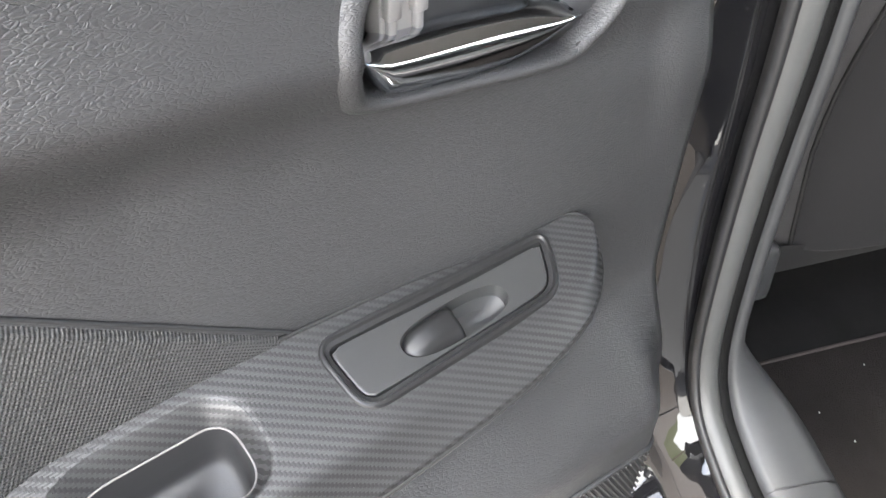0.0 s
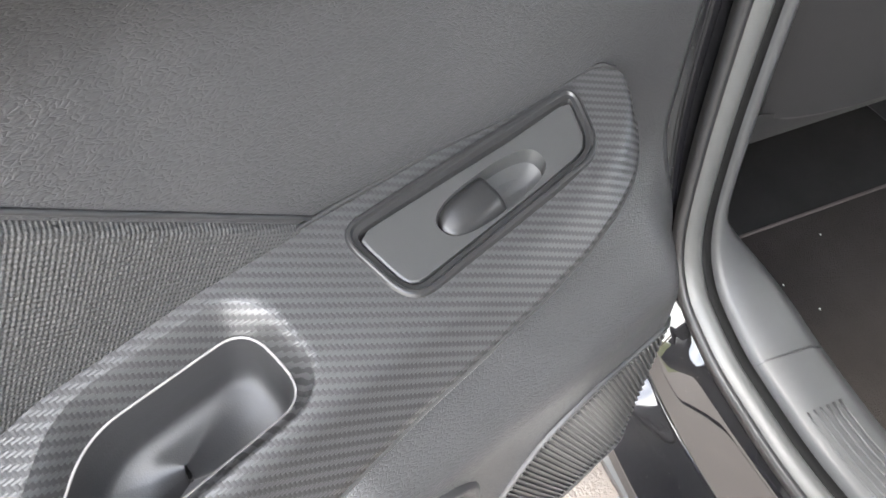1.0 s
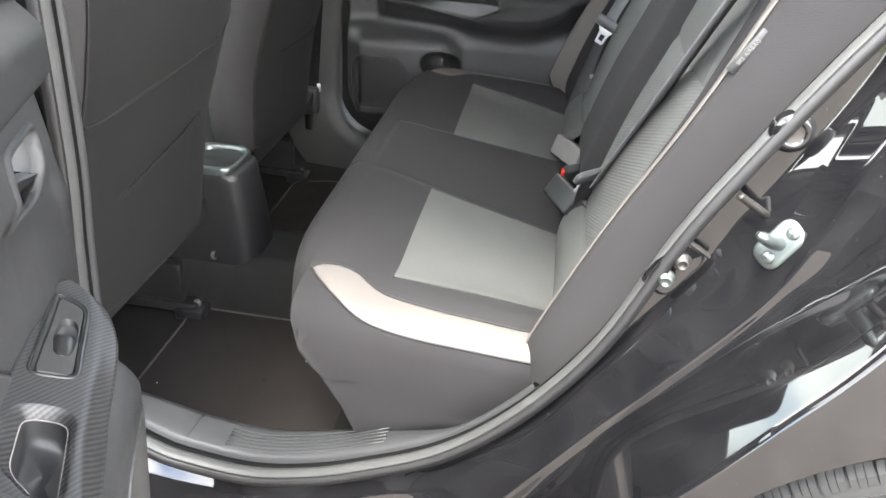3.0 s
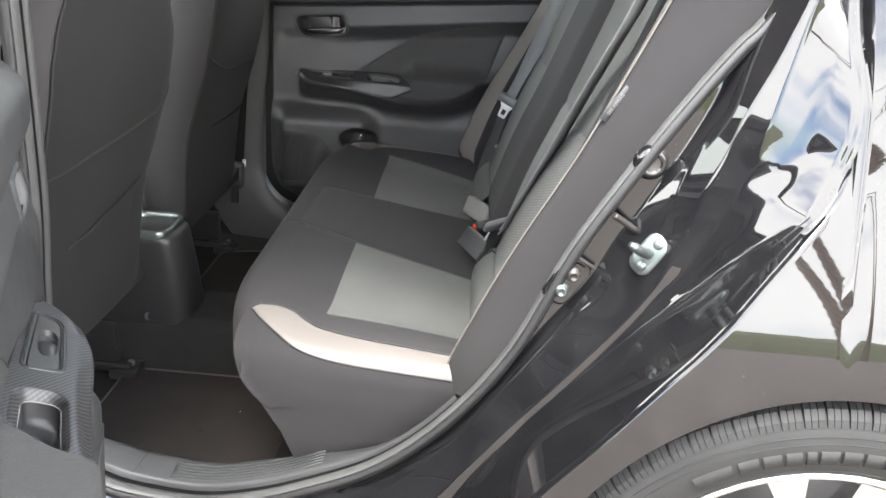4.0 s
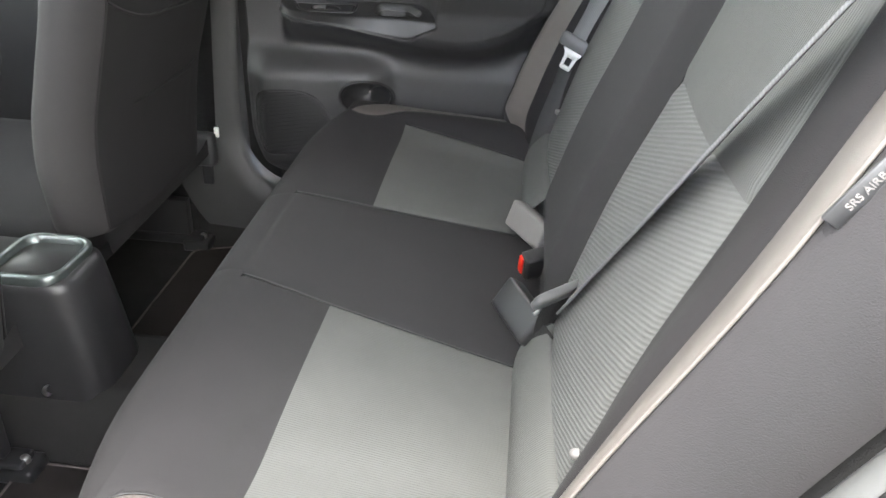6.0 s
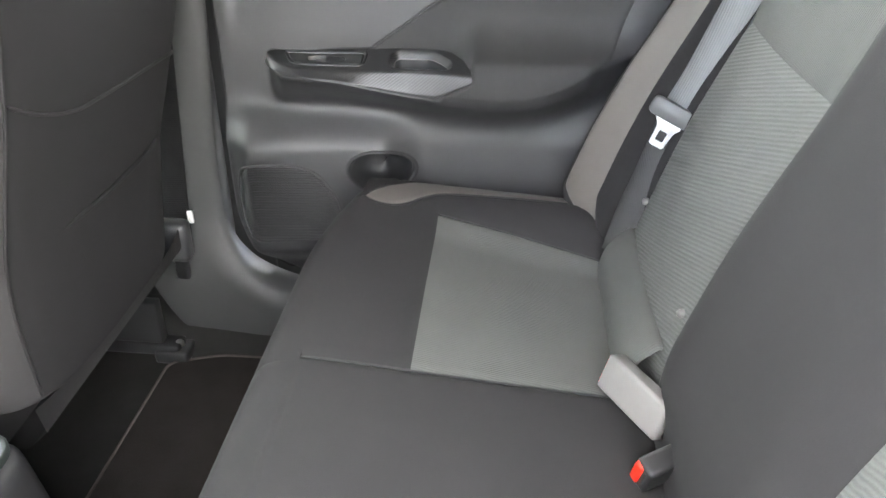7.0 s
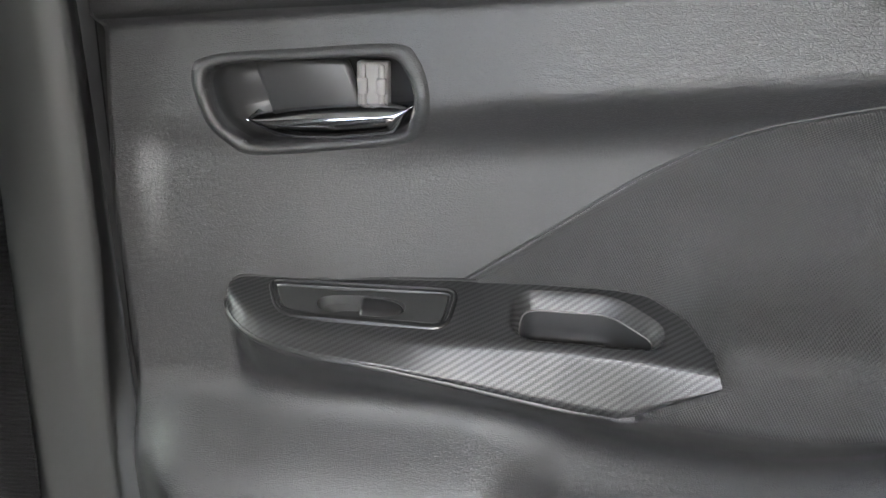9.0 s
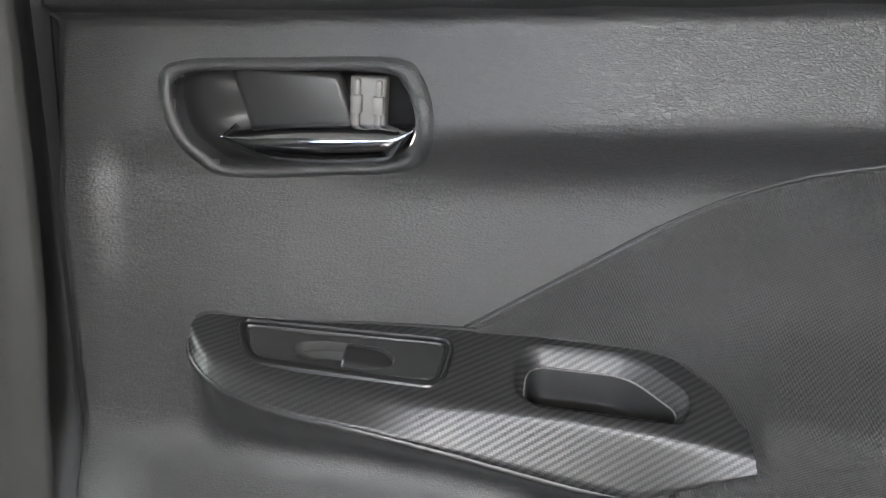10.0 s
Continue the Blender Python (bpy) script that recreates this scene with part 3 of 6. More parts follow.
    skin(bm, [ring_at(outer, 0, -0.004), ring_at(outer, 0, -0.0006), ring_at(outer, 0.03, -0.0001, ell), ring_at(outer, 0.1, -0.0001, ell), ring_at(outer, 0.9, -0.0001, ell),
              ring_at(ell, 0, -0.0001), sunk(0.985, 0.97, -0.0018), sunk(0.95, 0.93, -0.0060), sunk(0.7, 0.6, -0.0090), sunk(0.02, 0.02, -0.0092)], closed_v=True)
    P("switch_plate", bm, M_PLAIN, pod, sharp=25)
    bm = bmesh.new()
    rows = []
    for i in range(15):
        s = i / 14
        x = -0.7285 + 0.0278 * s
        half = 0.0079 * (1 - max(0, (s - 0.55) / 0.45) ** 3) ** 0.5 if s < 1 else 0.0018
        half = max(half, 0.0018)
        r = []
        for j in range(11):
            q = (j / 10) * 2 - 1
            y = 0.6366 + half * q
            z = pod_z(x, y) + 0.0036 * (1 - q ** 4) - 0.0030 * (s ** 3) - 0.0016
            r.append((x, y, z))
        rows.append(r)
    rows.insert(0, [(p[0] - 0.0006, p[1], pod_z(p[0], p[1]) - 0.008) for p in rows[0]])
    rows.append([(p[0] + 0.0004, p[1], pod_z(p[0], p[1]) - 0.008) for p in rows[-1]])
    skin(bm, rows)
    P("window_switch", bm, M_SWITCH, pod, "dark grey rocker window switch")

    # release handle in its recess
    loop = spline([(x, z, 0) for x, z in BEZEL], 5, closed=True)
    rows = []
    for k, dy in ((1.26, 0.0012), (1.20, -0.0012), (1.12, -0.0026), (1.05, -0.0022), (1.0, 0.0005), (0.975, 0.006), (0.955, 0.026)):
        rows.append([(-0.766 + (p.x + 0.766) * (1 + (k - 1) * 0.55), panel_y(p.x, p.y) + dy, 0.803 + (p.y - 0.803) * k) for p in loop])
    bm = bmesh.new()
    skin(bm, rows, closed_v=True)
    handle = P("handle_bezel", bm, M_TRIM)
    bm = bmesh.new()
    rows = []
    for k, dy in ((0.968, 0.008), (0.95, 0.028), (0.5, 0.034), (0.02, 0.034)):
        rows.append([(-0.766 + (p.x + 0.766) * k, panel_y(p.x, p.y) + dy, 0.803 + (p.y - 0.803) * k) for p in loop])
    skin(bm, rows, closed_v=True)
    P("handle_recess", bm, M_BLACK, handle)
    rows = []
    for i in range(25):
        s = i / 24
        x = -0.806 + 0.107 * s
        zt = 0.7925 + 0.0135 * s + 0.0012 * math.sin(s * math.pi * 1.5)
        zb = lerp(s, [(0, 0.7905), (0.06, 0.786), (0.15, 0.7815), (0.3, 0.779), (0.55, 0.780), (0.8, 0.7835), (0.88, 0.7855), (0.95, 0.796), (1, 0.8045)])
        yf = 0.6600 + 0.004 * s
        r = [(x, yf + 0.016, zt - 0.003), (x, yf + 0.010, zt - 0.0005), (x, yf + 0.002, zt), (x, yf, zt - 0.0012)]
        for j in range(1, 7):
            q = j / 6
            r.append((x, yf - 0.0055 * min(1.0, q * 5) - 0.0015 * math.sin(q * math.pi) + 0.0022 * q * q, zt - 0.0012 + (zb - zt + 0.0012) * q))
        r += [(x, yf + 0.003, zb - 0.0008), (x, yf + 0.016, zb + 0.003)]
        rows.append(r)
    bm = bmesh.new()
    vs = skin(bm, rows, closed_v=True)
    cap(bm, vs[0]), cap(bm, vs[-1])
    P("handle_lever", bm, M_LEVER, handle, "curved dark chrome release lever")
    bm = bmesh.new()
    box(bm, (-0.803, 0.674, 0.789), (-0.739, 0.684, 0.8275), 0.004, 2, Matrix.Translation((-0.77, 0, 0.81)) @ Matrix(((1, 0, -0.35, 0), (0, 1, 0, 0), (0, 0, 1, 0), (0, 0, 0, 1))) @ Matrix.Translation((0.77, 0, -0.81)))
    P("handle_paddle", bm, M_BLACK, handle)
    bm = bmesh.new()
    box(bm, (-0.738, 0.671, 0.799), (-0.718, 0.682, 0.8275), 0.0015)
    for q in (-0.7335, -0.7215):
        box(bm, (q - 0.0018, 0.668, 0.801), (q + 0.0018, 0.673, 0.8265), 0.0008, 1)
        box(bm, (q - 0.003, 0.667, 0.808), (q + 0.003, 0.673, 0.818), 0.0006, 1)
    P("handle_pivot", bm, M_BUCKLE, handle)

    # speaker grille with fine slanting ribs
    gout = rounded([(-0.874, 0.510), (-0.785, 0.513), (-0.748, 0.500), (-0.712, 0.448), (-0.712, 0.380), (-0.862, 0.372), (-0.880, 0.420)], 0.03, 6)
    gt = [(p.x, p.y) for p in gout]
    rows = []
    for i in range(8):
        k = 1.0 - i / 7 * 0.985
        rows.append([(-0.795 + (p.x + 0.795) * k, panel_y(-0.795 + (p.x + 0.795) * k, 0.442 + (p.y - 0.442) * k) - (0.0006 if i else -0.002), 0.442 + (p.y - 0.442) * k) for p in gout])
    bm = bmesh.new()
    skin(bm, rows, closed_v=True)
    grille = P("speaker_grille", bm, M_BLACK, lab="ribbed black speaker grille")
    for k in range(66):
        if sgn < 0:
            off = -0.215 + 0.0066 * k
            line = [(-0.795 + (0.36 + 0.004 * q - 0.442 - off) / 1.75, 0.36 + 0.004 * q) for q in range(42)]
        else:
            line = [(-0.885 + 0.005 * q, 0.374 + 0.0030 * k) for q in range(37)]
        line = [p for p in line if inside(p, gt)]
        if len(line) < 3:
            continue
        bm = bmesh.new()
        sweep(bm, [(x, panel_y(x, z) - 0.0012, z) for x, z in line], [(0.0009, -0.001), (0.0005, 0.0009), (-0.0005, 0.0009), (-0.0009, -0.001)], (0, -1, 0))
        P("slat", bm, M_PLAIN if sgn < 0 else M_SWITCH, grille)

    bm = bmesh.new()
    sweep(bm, [(x, panel_y(x, z) - 0.0005, z) for x, z in [(-0.795 + (p.x + 0.795) * 1.015, 0.442 + (p.y - 0.442) * 1.015) for p in gout]], disc(0.0022, 6), (0, 1, 0), closed=True)
    P("grille_rim", bm, M_TRIM, grille)

    # bottle pocket
    rows = []
    for k, dy in ((1.16, 0.0015), (1.09, -0.003), (1.02, -0.0035), (0.96, 0.003), (0.9, 0.03), (0.5, 0.05), (0.02, 0.052)):
        rows.append([(-0.646 + (x + 0.646) * k, panel_y(x, z) + dy, 0.500 + (z - 0.500) * k) for x, z in BOTTLE])
    bm = bmesh.new()
    skin(bm, rows, closed_v=True)
    P("bottle_pocket", bm, M_BLACK)

    # painted shell, window frame and glass
    outl = [(-0.925, 0.90), (-0.935, 0.60), (-0.93, 0.40), (-0.90, 0.30), (-0.84, 0.26), (-0.62, 0.25), (-0.50, 0.27), (-0.36, 0.40), (-0.24, 0.60), (-0.12, 0.78), (-0.05, 0.93)]
    rows = []
    for y, k in ((0.685, 0.985), (0.70, 1.0), (0.78, 1.0), (0.80, 1.012), (0.845, 1.015), (0.856, 1.0), (0.862, 0.95), (0.864, 0.5)):
        rows.append([(-0.55 + (x + 0.55) * k, y, 0.6 + (z - 0.6) * k) for x, z in outl])
    bm = bmesh.new()
    skin(bm, rows)
    P("door_shell", bm, M_PAINT)
    bm = bmesh.new()
    sweep(bm, spline([(-0.915, 0.70, 0.88), (-0.905, 0.685, 1.05), (-0.86, 0.65, 1.26), (-0.78, 0.64, 1.31), (-0.5, 0.64, 1.31), (-0.2, 0.66, 1.22), (0.0, 0.69, 1.03), (-0.06, 0.70, 0.92)], 6), [(0.014, -0.02), (0.014, 0.02), (-0.014, 0.02), (-0.014, -0.02)], (0, 1, 0))
    frame_ob = P("window_frame", bm, M_BLACK)
    bm = bmesh.new()
    box(bm, (-0.93, 0.672, belt_z(-0.55) + 0.03), (-0.08, 0.70, belt_z(-0.55) + 0.075), 0.006)
    P("window_seal", bm, M_BLACK, frame_ob)
    if sgn > 0:
        bm = bmesh.new()
        skin(bm, [[(-0.90 + 0.045 * i, 0.697 - 0.045 * (j / 6), 0.90 + 0.41 * j / 6) for j in range(7)] for i in range(20)])
        P("window_pane", bm, M_PRIVACY, frame_ob, "window glass, its tint set for the cabin light")
    return door


HINGE = Matrix(((0.45937, 0.88794, 0.02325, 0.15739), (-0.88537, 0.45562, 0.09234, -1.34127), (0.07140, -0.06301, 0.99546, 0.02263), (0, 0, 0, 1)))
make_door("rear_door", "open rear door, grey grained trim with carbon-look armrest", -1, HINGE)
make_door("rear_door", "closed rear door across the cabin, dark grey trim", 1, Matrix())


# ---------------------------------------------------------------- rear bench
CUSHION = [(-0.265, 0.437), (-0.30, 0.446), (-0.36, 0.458), (-0.42, 0.470), (-0.48, 0.482), (-0.54, 0.4945), (-0.60, 0.508), (-0.65, 0.517), (-0.685, 0.514), (-0.705, 0.495), (-0.709, 0.465), (-0.697, 0.38), (-0.675, 0.32), (-0.647, 0.27), (-0.60, 0.20), (-0.57, 0.16)]
SEAM = [(-0.72, 0.112), (-0.545, 0.137), (-0.30, 0.169), (-0.26, 0.172)]
GREY_OUT = [(-0.72, 0.488), (-0.54, 0.474), (-0.30, 0.442), (-0.26, 0.438)]
STRIPE_IN = eased([(-0.65, 0.498), (-0.638, 0.483), (-0.612, 0.478), (-0.588, 0.488), (-0.564, 0.512), (-0.535, 0.530), (-0.47, 0.540), (-0.40, 0.545), (-0.34, 0.547), (-0.30, 0.540), (-0.26, 0.534)])
STRIPE_OUT = eased([(-0.65, 0.498), (-0.635, 0.522), (-0.60, 0.556), (-0.563, 0.580), (-0.506, 0.5885), (-0.42, 0.5905), (-0.34, 0.5905), (-0.26, 0.5905)])
BOLSTER = [(-0.65, 0.003), (-0.54, 0.018), (-0.42, 0.035), (-0.30, 0.050), (-0.26, 0.052)]
DROP = [(0.50, 0.0), (0.535, 0.002), (0.56, 0.006), (0.575, 0.011), (0.585, 0.017), (0.592, 0.024), (0.600, 0.040), (0.608, 0.075), (0.612, 0.12)]
SIDE_LOW = [(-0.72, 0.16), (-0.62, 0.20), (-0.566, 0.270), (-0.449, 0.33), (-0.346, 0.43), (-0.26, 0.45)]


def cushion_rows():
    """Lines across the cushion from back to front, as (x, z, on the front face)."""
    pts = [(p.x, p.y) for p in spline([(a, b, 0) for a, b in CUSHION], 8)]
    top = [p for p in pts if p[1] > 0.43 and p[0] > -0.7109]
    k = next(i for i, p in enumerate(pts) if p[0] <= -0.54)
    k2 = next(i for i, p in enumerate(pts) if p[0] <= -0.65)
    return pts[:k + 1], pts[k:k2 + 1], pts[k2:]


ROWS_A, ROWS_B, ROWS_C = cushion_rows()


def front_edge(z):
    """How far forward the cushion's side reaches at a height."""
    return lerp(z, [(c, a + 0.123 * (0.35 + 0.65 * step(0.517 - c, -0.02, 0.165))) for a, c in reversed(CUSHION[9:])])


def cushion_point(x, z, y, front):
    """A point on the cushion; the front face turns back towards its sides."""
    a = abs(y)
    d = lerp(a, DROP)
    if front:
        f = step(0.517 - z, 0.0, 0.06)
        z2 = z - d * (1 - f) * 0.8
        x2 = x + 0.132 * step(a, 0.30, 0.66) ** 1.4 * (0.35 + 0.65 * step(0.517 - z2, -0.02, 0.165))
    else:
        z2 = z + lerp(x, BOLSTER) * step(a, 0.40, 0.53) - d
        x2 = x + step(a, 0.56, 0.61) * max(0.0, front_edge(z2) - x)
    pillow = 0.004 * math.sin(min(1, max(0, (a - 0.16) / 0.3)) * math.pi) if 0.16 < a < 0.46 else 0
    return Vector((x2, y, max(z2 + pillow * (0 if front else 1), 0.14)))


def cushion_patch(rows, lo, hi, sgn, n=16, front=False):
    grid = []
    for i, (x, z) in enumerate(rows):
        a, b = lo(x), hi(x)
        r = []
        for j in range(n + 1):
            t = (1 - math.cos(math.pi * j / n)) / 2
            y = a + (b - a) * t
            p = cushion_point(x, z, y * sgn, front)
            e = min(abs(y - a), abs(b - y))
            p.z -= (0.0008 if front else 0.003) * math.exp(-(e / 0.004) ** 2)
            r.append(p)
        grid.append(r)
    return grid


seat = thing("rear_bench_seat", "three-place rear bench in black and grey cloth with beige piping", "car seat", (-0.5, 0, 0.2))
seam_y, grey_y = (lambda x: lerp(x, SEAM)), (lambda x: lerp(x, GREY_OUT))
in_s, out_s = (lambda x: lerp(x, STRIPE_IN)), (lambda x: lerp(x, STRIPE_OUT))
tip_y = lambda x: 0.498
bm = bmesh.new()
g = []
for rows, fr in ((ROWS_A[:-1], False), (ROWS_B[:-1], False), (ROWS_C, True)):
    for (x, z) in rows:
        s = seam_y(x) if not (fr and z < 0.5) else 0.112
        r = []
        for j in range(25):
            y = -s + 2 * s * (1 - math.cos(math.pi * j / 24)) / 2
            p = cushion_point(x, z, y, fr)
            p.z -= 0.003 * math.exp(-((s - abs(y)) / 0.004) ** 2)
            p.z += 0.006 * (1 - (y / s) ** 2) * (0 if fr else 1)
            r.append(p)
        g.append(r)
skin(bm, g)
part("cushion_centre", bm, M_DARK, seat, "black cloth middle place")
for sgn in (-1, 1):
    bm = bmesh.new()
    skin(bm, cushion_patch(ROWS_A, seam_y, grey_y, sgn, 22))
    part("cushion_insert", bm, M_GREY, seat, "grey ribbed cloth insert")
    bm = bmesh.new()
    skin(bm, cushion_patch(ROWS_B, seam_y, in_s, sgn, 20))
    skin(bm, cushion_patch(ROWS_C, lambda x: 0.112, tip_y, sgn, 20, True))
    bmesh.ops.remove_doubles(bm, verts=bm.verts, dist=0.0005)
    part("cushion_front", bm, M_DARK, seat)
    bm = bmesh.new()
    skin(bm, cushion_patch(ROWS_A, grey_y, in_s, sgn, 10))
    part("cushion_bolster", bm, M_DARK, seat)
    bm = bmesh.new()
    skin(bm, cushion_patch(ROWS_A[:-1] + ROWS_B, in_s, out_s, sgn, 12))
    part("beige_stripe", bm, M_STRIPE, seat, "beige leatherette stripe")
    bm = bmesh.new()
    for rows, fr in ((ROWS_A[:-1] + ROWS_B, False), (ROWS_C, True)):
        g = []
        for (x, z) in rows:
            o = out_s(x) if not fr else 0.498
            r = []
            for j in range(17):
                t = (1 - math.cos(math.pi * j / 16)) / 2
                y = o + (0.612 - o) * t
                p = cushion_point(x, z, y * sgn, fr)
                p.z -= (0.0008 if fr else 0.003) * math.exp(-((y - o) / 0.004) ** 2)
                r.append(p)
            e = r[-1]
            low = min(lerp(e.x, SIDE_LOW), e.z)
            for j in range(1, 9):
                t = j / 8
                zc = e.z + (low - e.z) * t
                if not fr:
                    r.append(Vector((max(e.x + 0.02 * t * t, front_edge(zc)), (0.612 + 0.004 * math.sin(t * math.pi) - 0.03 * t ** 3) * sgn, zc)))
            g.append(r)
        skin(bm, g)
    # same cloth as the cushion, coloured darker against the sky light it faces
    part("cushion_side", bm, M_DARKER, seat)

def seam_line(edge, rows, sgn, front=False):
    """A sewn joint lying in the dip between two panels of the cushion."""
    pts = [cushion_point(x, z, edge(x) * sgn, front) for x, z in rows]
    pts = [p - Vector((0, 0, 0.0018)) for p in pts]
    bm = bmesh.new()
    sweep(bm, even(pts, 40), disc(0.0014, 6), (0, 0, 1))
    part("seam", bm, M_PAD, seat, "dark sewn seam")


for sgn in (-1, 1):
    seam_line(seam_y, ROWS_A + ROWS_B[1:], sgn)
    seam_line(grey_y, ROWS_A, sgn)
    seam_line(in_s, ROWS_A + ROWS_B[1:-2], sgn)
    seam_line(out_s, ROWS_A + ROWS_B[1:-2], sgn)

BACK = [(-0.278, 0.45), (-0.272, 0.50), (-0.259, 0.555), (-0.222, 0.68), (-0.174, 0.805), (-0.124, 0.95), (-0.094, 1.04), (-0.08, 1.075), (-0.03, 1.09), (0.03, 1.085)]
BACK_PTS = [(p.x, p.y) for p in spline([(a, b, 0) for a, b in BACK], 10)]
K_SEAM = next(i for i, p in enumerate(BACK_PTS) if p[1] >= 0.805)


def back_x(z):
    return float(np.interp(z, [p[1] for p in BACK_PTS[:-14]], [p[0] for p in BACK_PTS[:-14]]))


WING_FAR = [(0.45, 0.07), (0.52, 0.090), (0.61, 0.085), (0.77, 0.066), (0.95, 0.04), (1.08, 0.02)]
WING_NEAR = [(0.44, 0.075), (0.50, 0.070), (0.54, 0.064), (0.60, 0.056), (0.684, 0.045), (0.843, 0.028), (0.95, 0.02), (1.08, 0.01)]


def back_point(x, z, y):
    a = abs(y)
    f = 0.020 * (1 - step(a, 0.10, 0.165)) * step(z, 0.47, 0.56)
    f += lerp(z, WING_FAR if y > 0 else WING_NEAR) * (0.5 * step(a, 0.43, 0.505) + 0.5 * step(a, 0.505, 0.565))
    if a > 0.567:
        f -= lerp(z, [(0.46, 1.1), (0.55, 1.7), (0.66, 3.1)] if y < 0 else [(0.5, 3.1)]) * (a - 0.567) ** 1.25
    f += 0.006 * math.sin(min(1, max(0, (a - 0.165) / 0.27)) * math.pi) * (1 if 0.165 < a < 0.435 else 0)
    return Vector((x - f, y, z))


def back_patch(rows, lo, hi, sgn, n=14):
    g = []
    for k, (x, z) in enumerate(rows):
        a, b = lo(z), hi(z)
        r = []
        for j in range(n + 1):
            y = a + (b - a) * (1 - math.cos(math.pi * j / n)) / 2
            p = back_point(x, z, y * sgn)
            p.x += 0.003 * math.exp(-(min(abs(y - a), abs(b - y)) / 0.004) ** 2)
            if k == 0 or k == len(rows) - 1:
                p.x += 0.003
            r.append(p)
        g.append(r)
    return g


c_y = lambda z: 0.150
i_y = lambda z: 0.432
s1_y = lambda z: 0.515 - 0.015 * (1 - step(z, 0.48, 0.53))
s2_y = lambda z: 0.563 - 0.04 * (1 - step(z, 0.455, 0.53))
e_y = lambda z: 0.632
bm = bmesh.new()
g = []
for (x, z) in BACK_PTS:
    g.append([back_point(x, z, y) + Vector((0.004 * math.exp(-((0.15 - abs(y)) / 0.005) ** 2), 0, 0)) for y in np.linspace(-0.15, 0.15, 27)])
skin(bm, g)
part("backrest_centre", bm, M_DARK, seat, "black cloth middle backrest")
for sgn in (-1, 1):
    low, high = BACK_PTS[:K_SEAM + 1], BACK_PTS[K_SEAM:]
    for nm, rows, a, b, mt, n in (("backrest_insert", low, c_y, i_y, M_BACK, 20), ("backrest_upper", high, c_y, i_y, M_GREY, 20),
                                  ("backrest_bolster", BACK_PTS, i_y, s1_y, M_DARKER, 10), ("beige_piping", BACK_PTS, s1_y, s2_y, M_STRIPE, 10),
                                  ("backrest_side", BACK_PTS, s2_y, e_y, M_DARK, 14)):
        bm = bmesh.new()
        skin(bm, back_patch(rows, a, b, sgn, n))
        part(nm, bm, mt, seat, {"backrest_insert": "grey ribbed cloth insert", "beige_piping": "beige leatherette piping"}.get(nm, ""))
    # roll between cushion and backrest
    bm = bmesh.new()
    g = []
    for j in range(25):
        y = 0.168 + 0.272 * j / 24
        e = 0.004 * (math.exp(-((y - 0.168) / 0.008) ** 2) + math.exp(-((0.44 - y) / 0.008) ** 2))
        r = []
        for q in range(13):
            a = q / 12
            r.append((-0.311 + 0.034 * a - 0.011 * math.sin(a * math.pi) + e, y * sgn, 0.438 + 0.084 * a + 0.007 * math.sin(a * math.pi) - e))
        r += [(-0.270 + e, y * sgn, 0.5225 - e), (-0.255, y * sgn, 0.512)]
        g.append(r)
    skin(bm, g)
    part("backrest_roll", bm, M_GREY, seat)
    # child-seat anchor buttons
    for yy, zz in ((0.429, 0.564), (0.169, 0.567)):
        bm = bmesh.new()
        lathe(bm, [(0.0001, -0.006), (0.0035, -0.005), (0.005, -0.002), (0.005, 0.002)], "x", 14, (back_point(back_x(zz), zz, yy).x - 0.001, yy * sgn, zz))
        part("anchor_button", bm, M_BUCKLE, seat)
# thin pale edge of the piping along the near wing
bm = bmesh.new()
sweep(bm, [(back_point(back_x(z), z, -0.567).x - 0.0005, -0.568, z) for z in np.linspace(0.47, 1.05, 40)], disc(0.0016, 7), (0, 1, 0))
part("piping_edge", bm, M_STRIPE, seat, "beige leatherette edge")
# airbag tag sewn into the side seam, its wording plain
bm = bmesh.new()
tag_m = Matrix.Translation((back_point(back_x(0.888), 0.888, -0.567).x + 0.004, -0.574, 0.888)) @ Matrix.Rotation(radians(31), 4, "Y")
box(bm, (-0.005, -0.002, -0.026), (0.006, 0.001, 0.026), 0.0008, 1, tag_m)
tag = part("airbag_tag", bm, M_SCUFF, seat, "small grey woven airbag tag")


def letters(text, size, m, mat, parent, depth=0.0004):
    cu = bpy.data.curves.new("writing", "FONT")
    cu.body, cu.size, cu.extrude, cu.align_x, cu.align_y = text, size, depth, "CENTER", "CENTER"
    tmp = bpy.data.objects.new("writing", cu)
    scene.collection.objects.link(tmp)
    me = bpy.data.meshes.new_from_object(tmp.evaluated_get(bpy.context.evaluated_depsgraph_get()))
    bpy.data.objects.remove(tmp)
    bm = bmesh.new()
    bm.from_mesh(me)
    bm.transform(m)
    return part("lettering", bm, mat, parent)


letters("SRS AIRBAG", 0.0059, tag_m @ Matrix.Translation((0.0005, -0.0024, 0)) @ Euler((radians(90), radians(-90), 0)).to_matrix().to_4x4(), M_BUCKLE, tag)


# ---------------------------------------------------------------- seat belts and buckles
def strap(bm, pts, width, across, thick=0.0012):
    """A flat band along a line of points."""
    p = [Vector(q) for q in pts]
    rows = []
    for i, c in enumerate(p):
        t = (p[min(i + 1, len(p) - 1)] - p[max(i - 1, 0)]).normalized()
        a = Vector(across)
        a = (a - t * a.dot(t)).normalized()
        n = t.cross(a)
        rows.append([c - a * width / 2 - n * thick, c + a * width / 2 - n * thick, c + a * width / 2 + n * thick, c - a * width / 2 + n * thick])
    skin(bm, rows, closed_v=True)


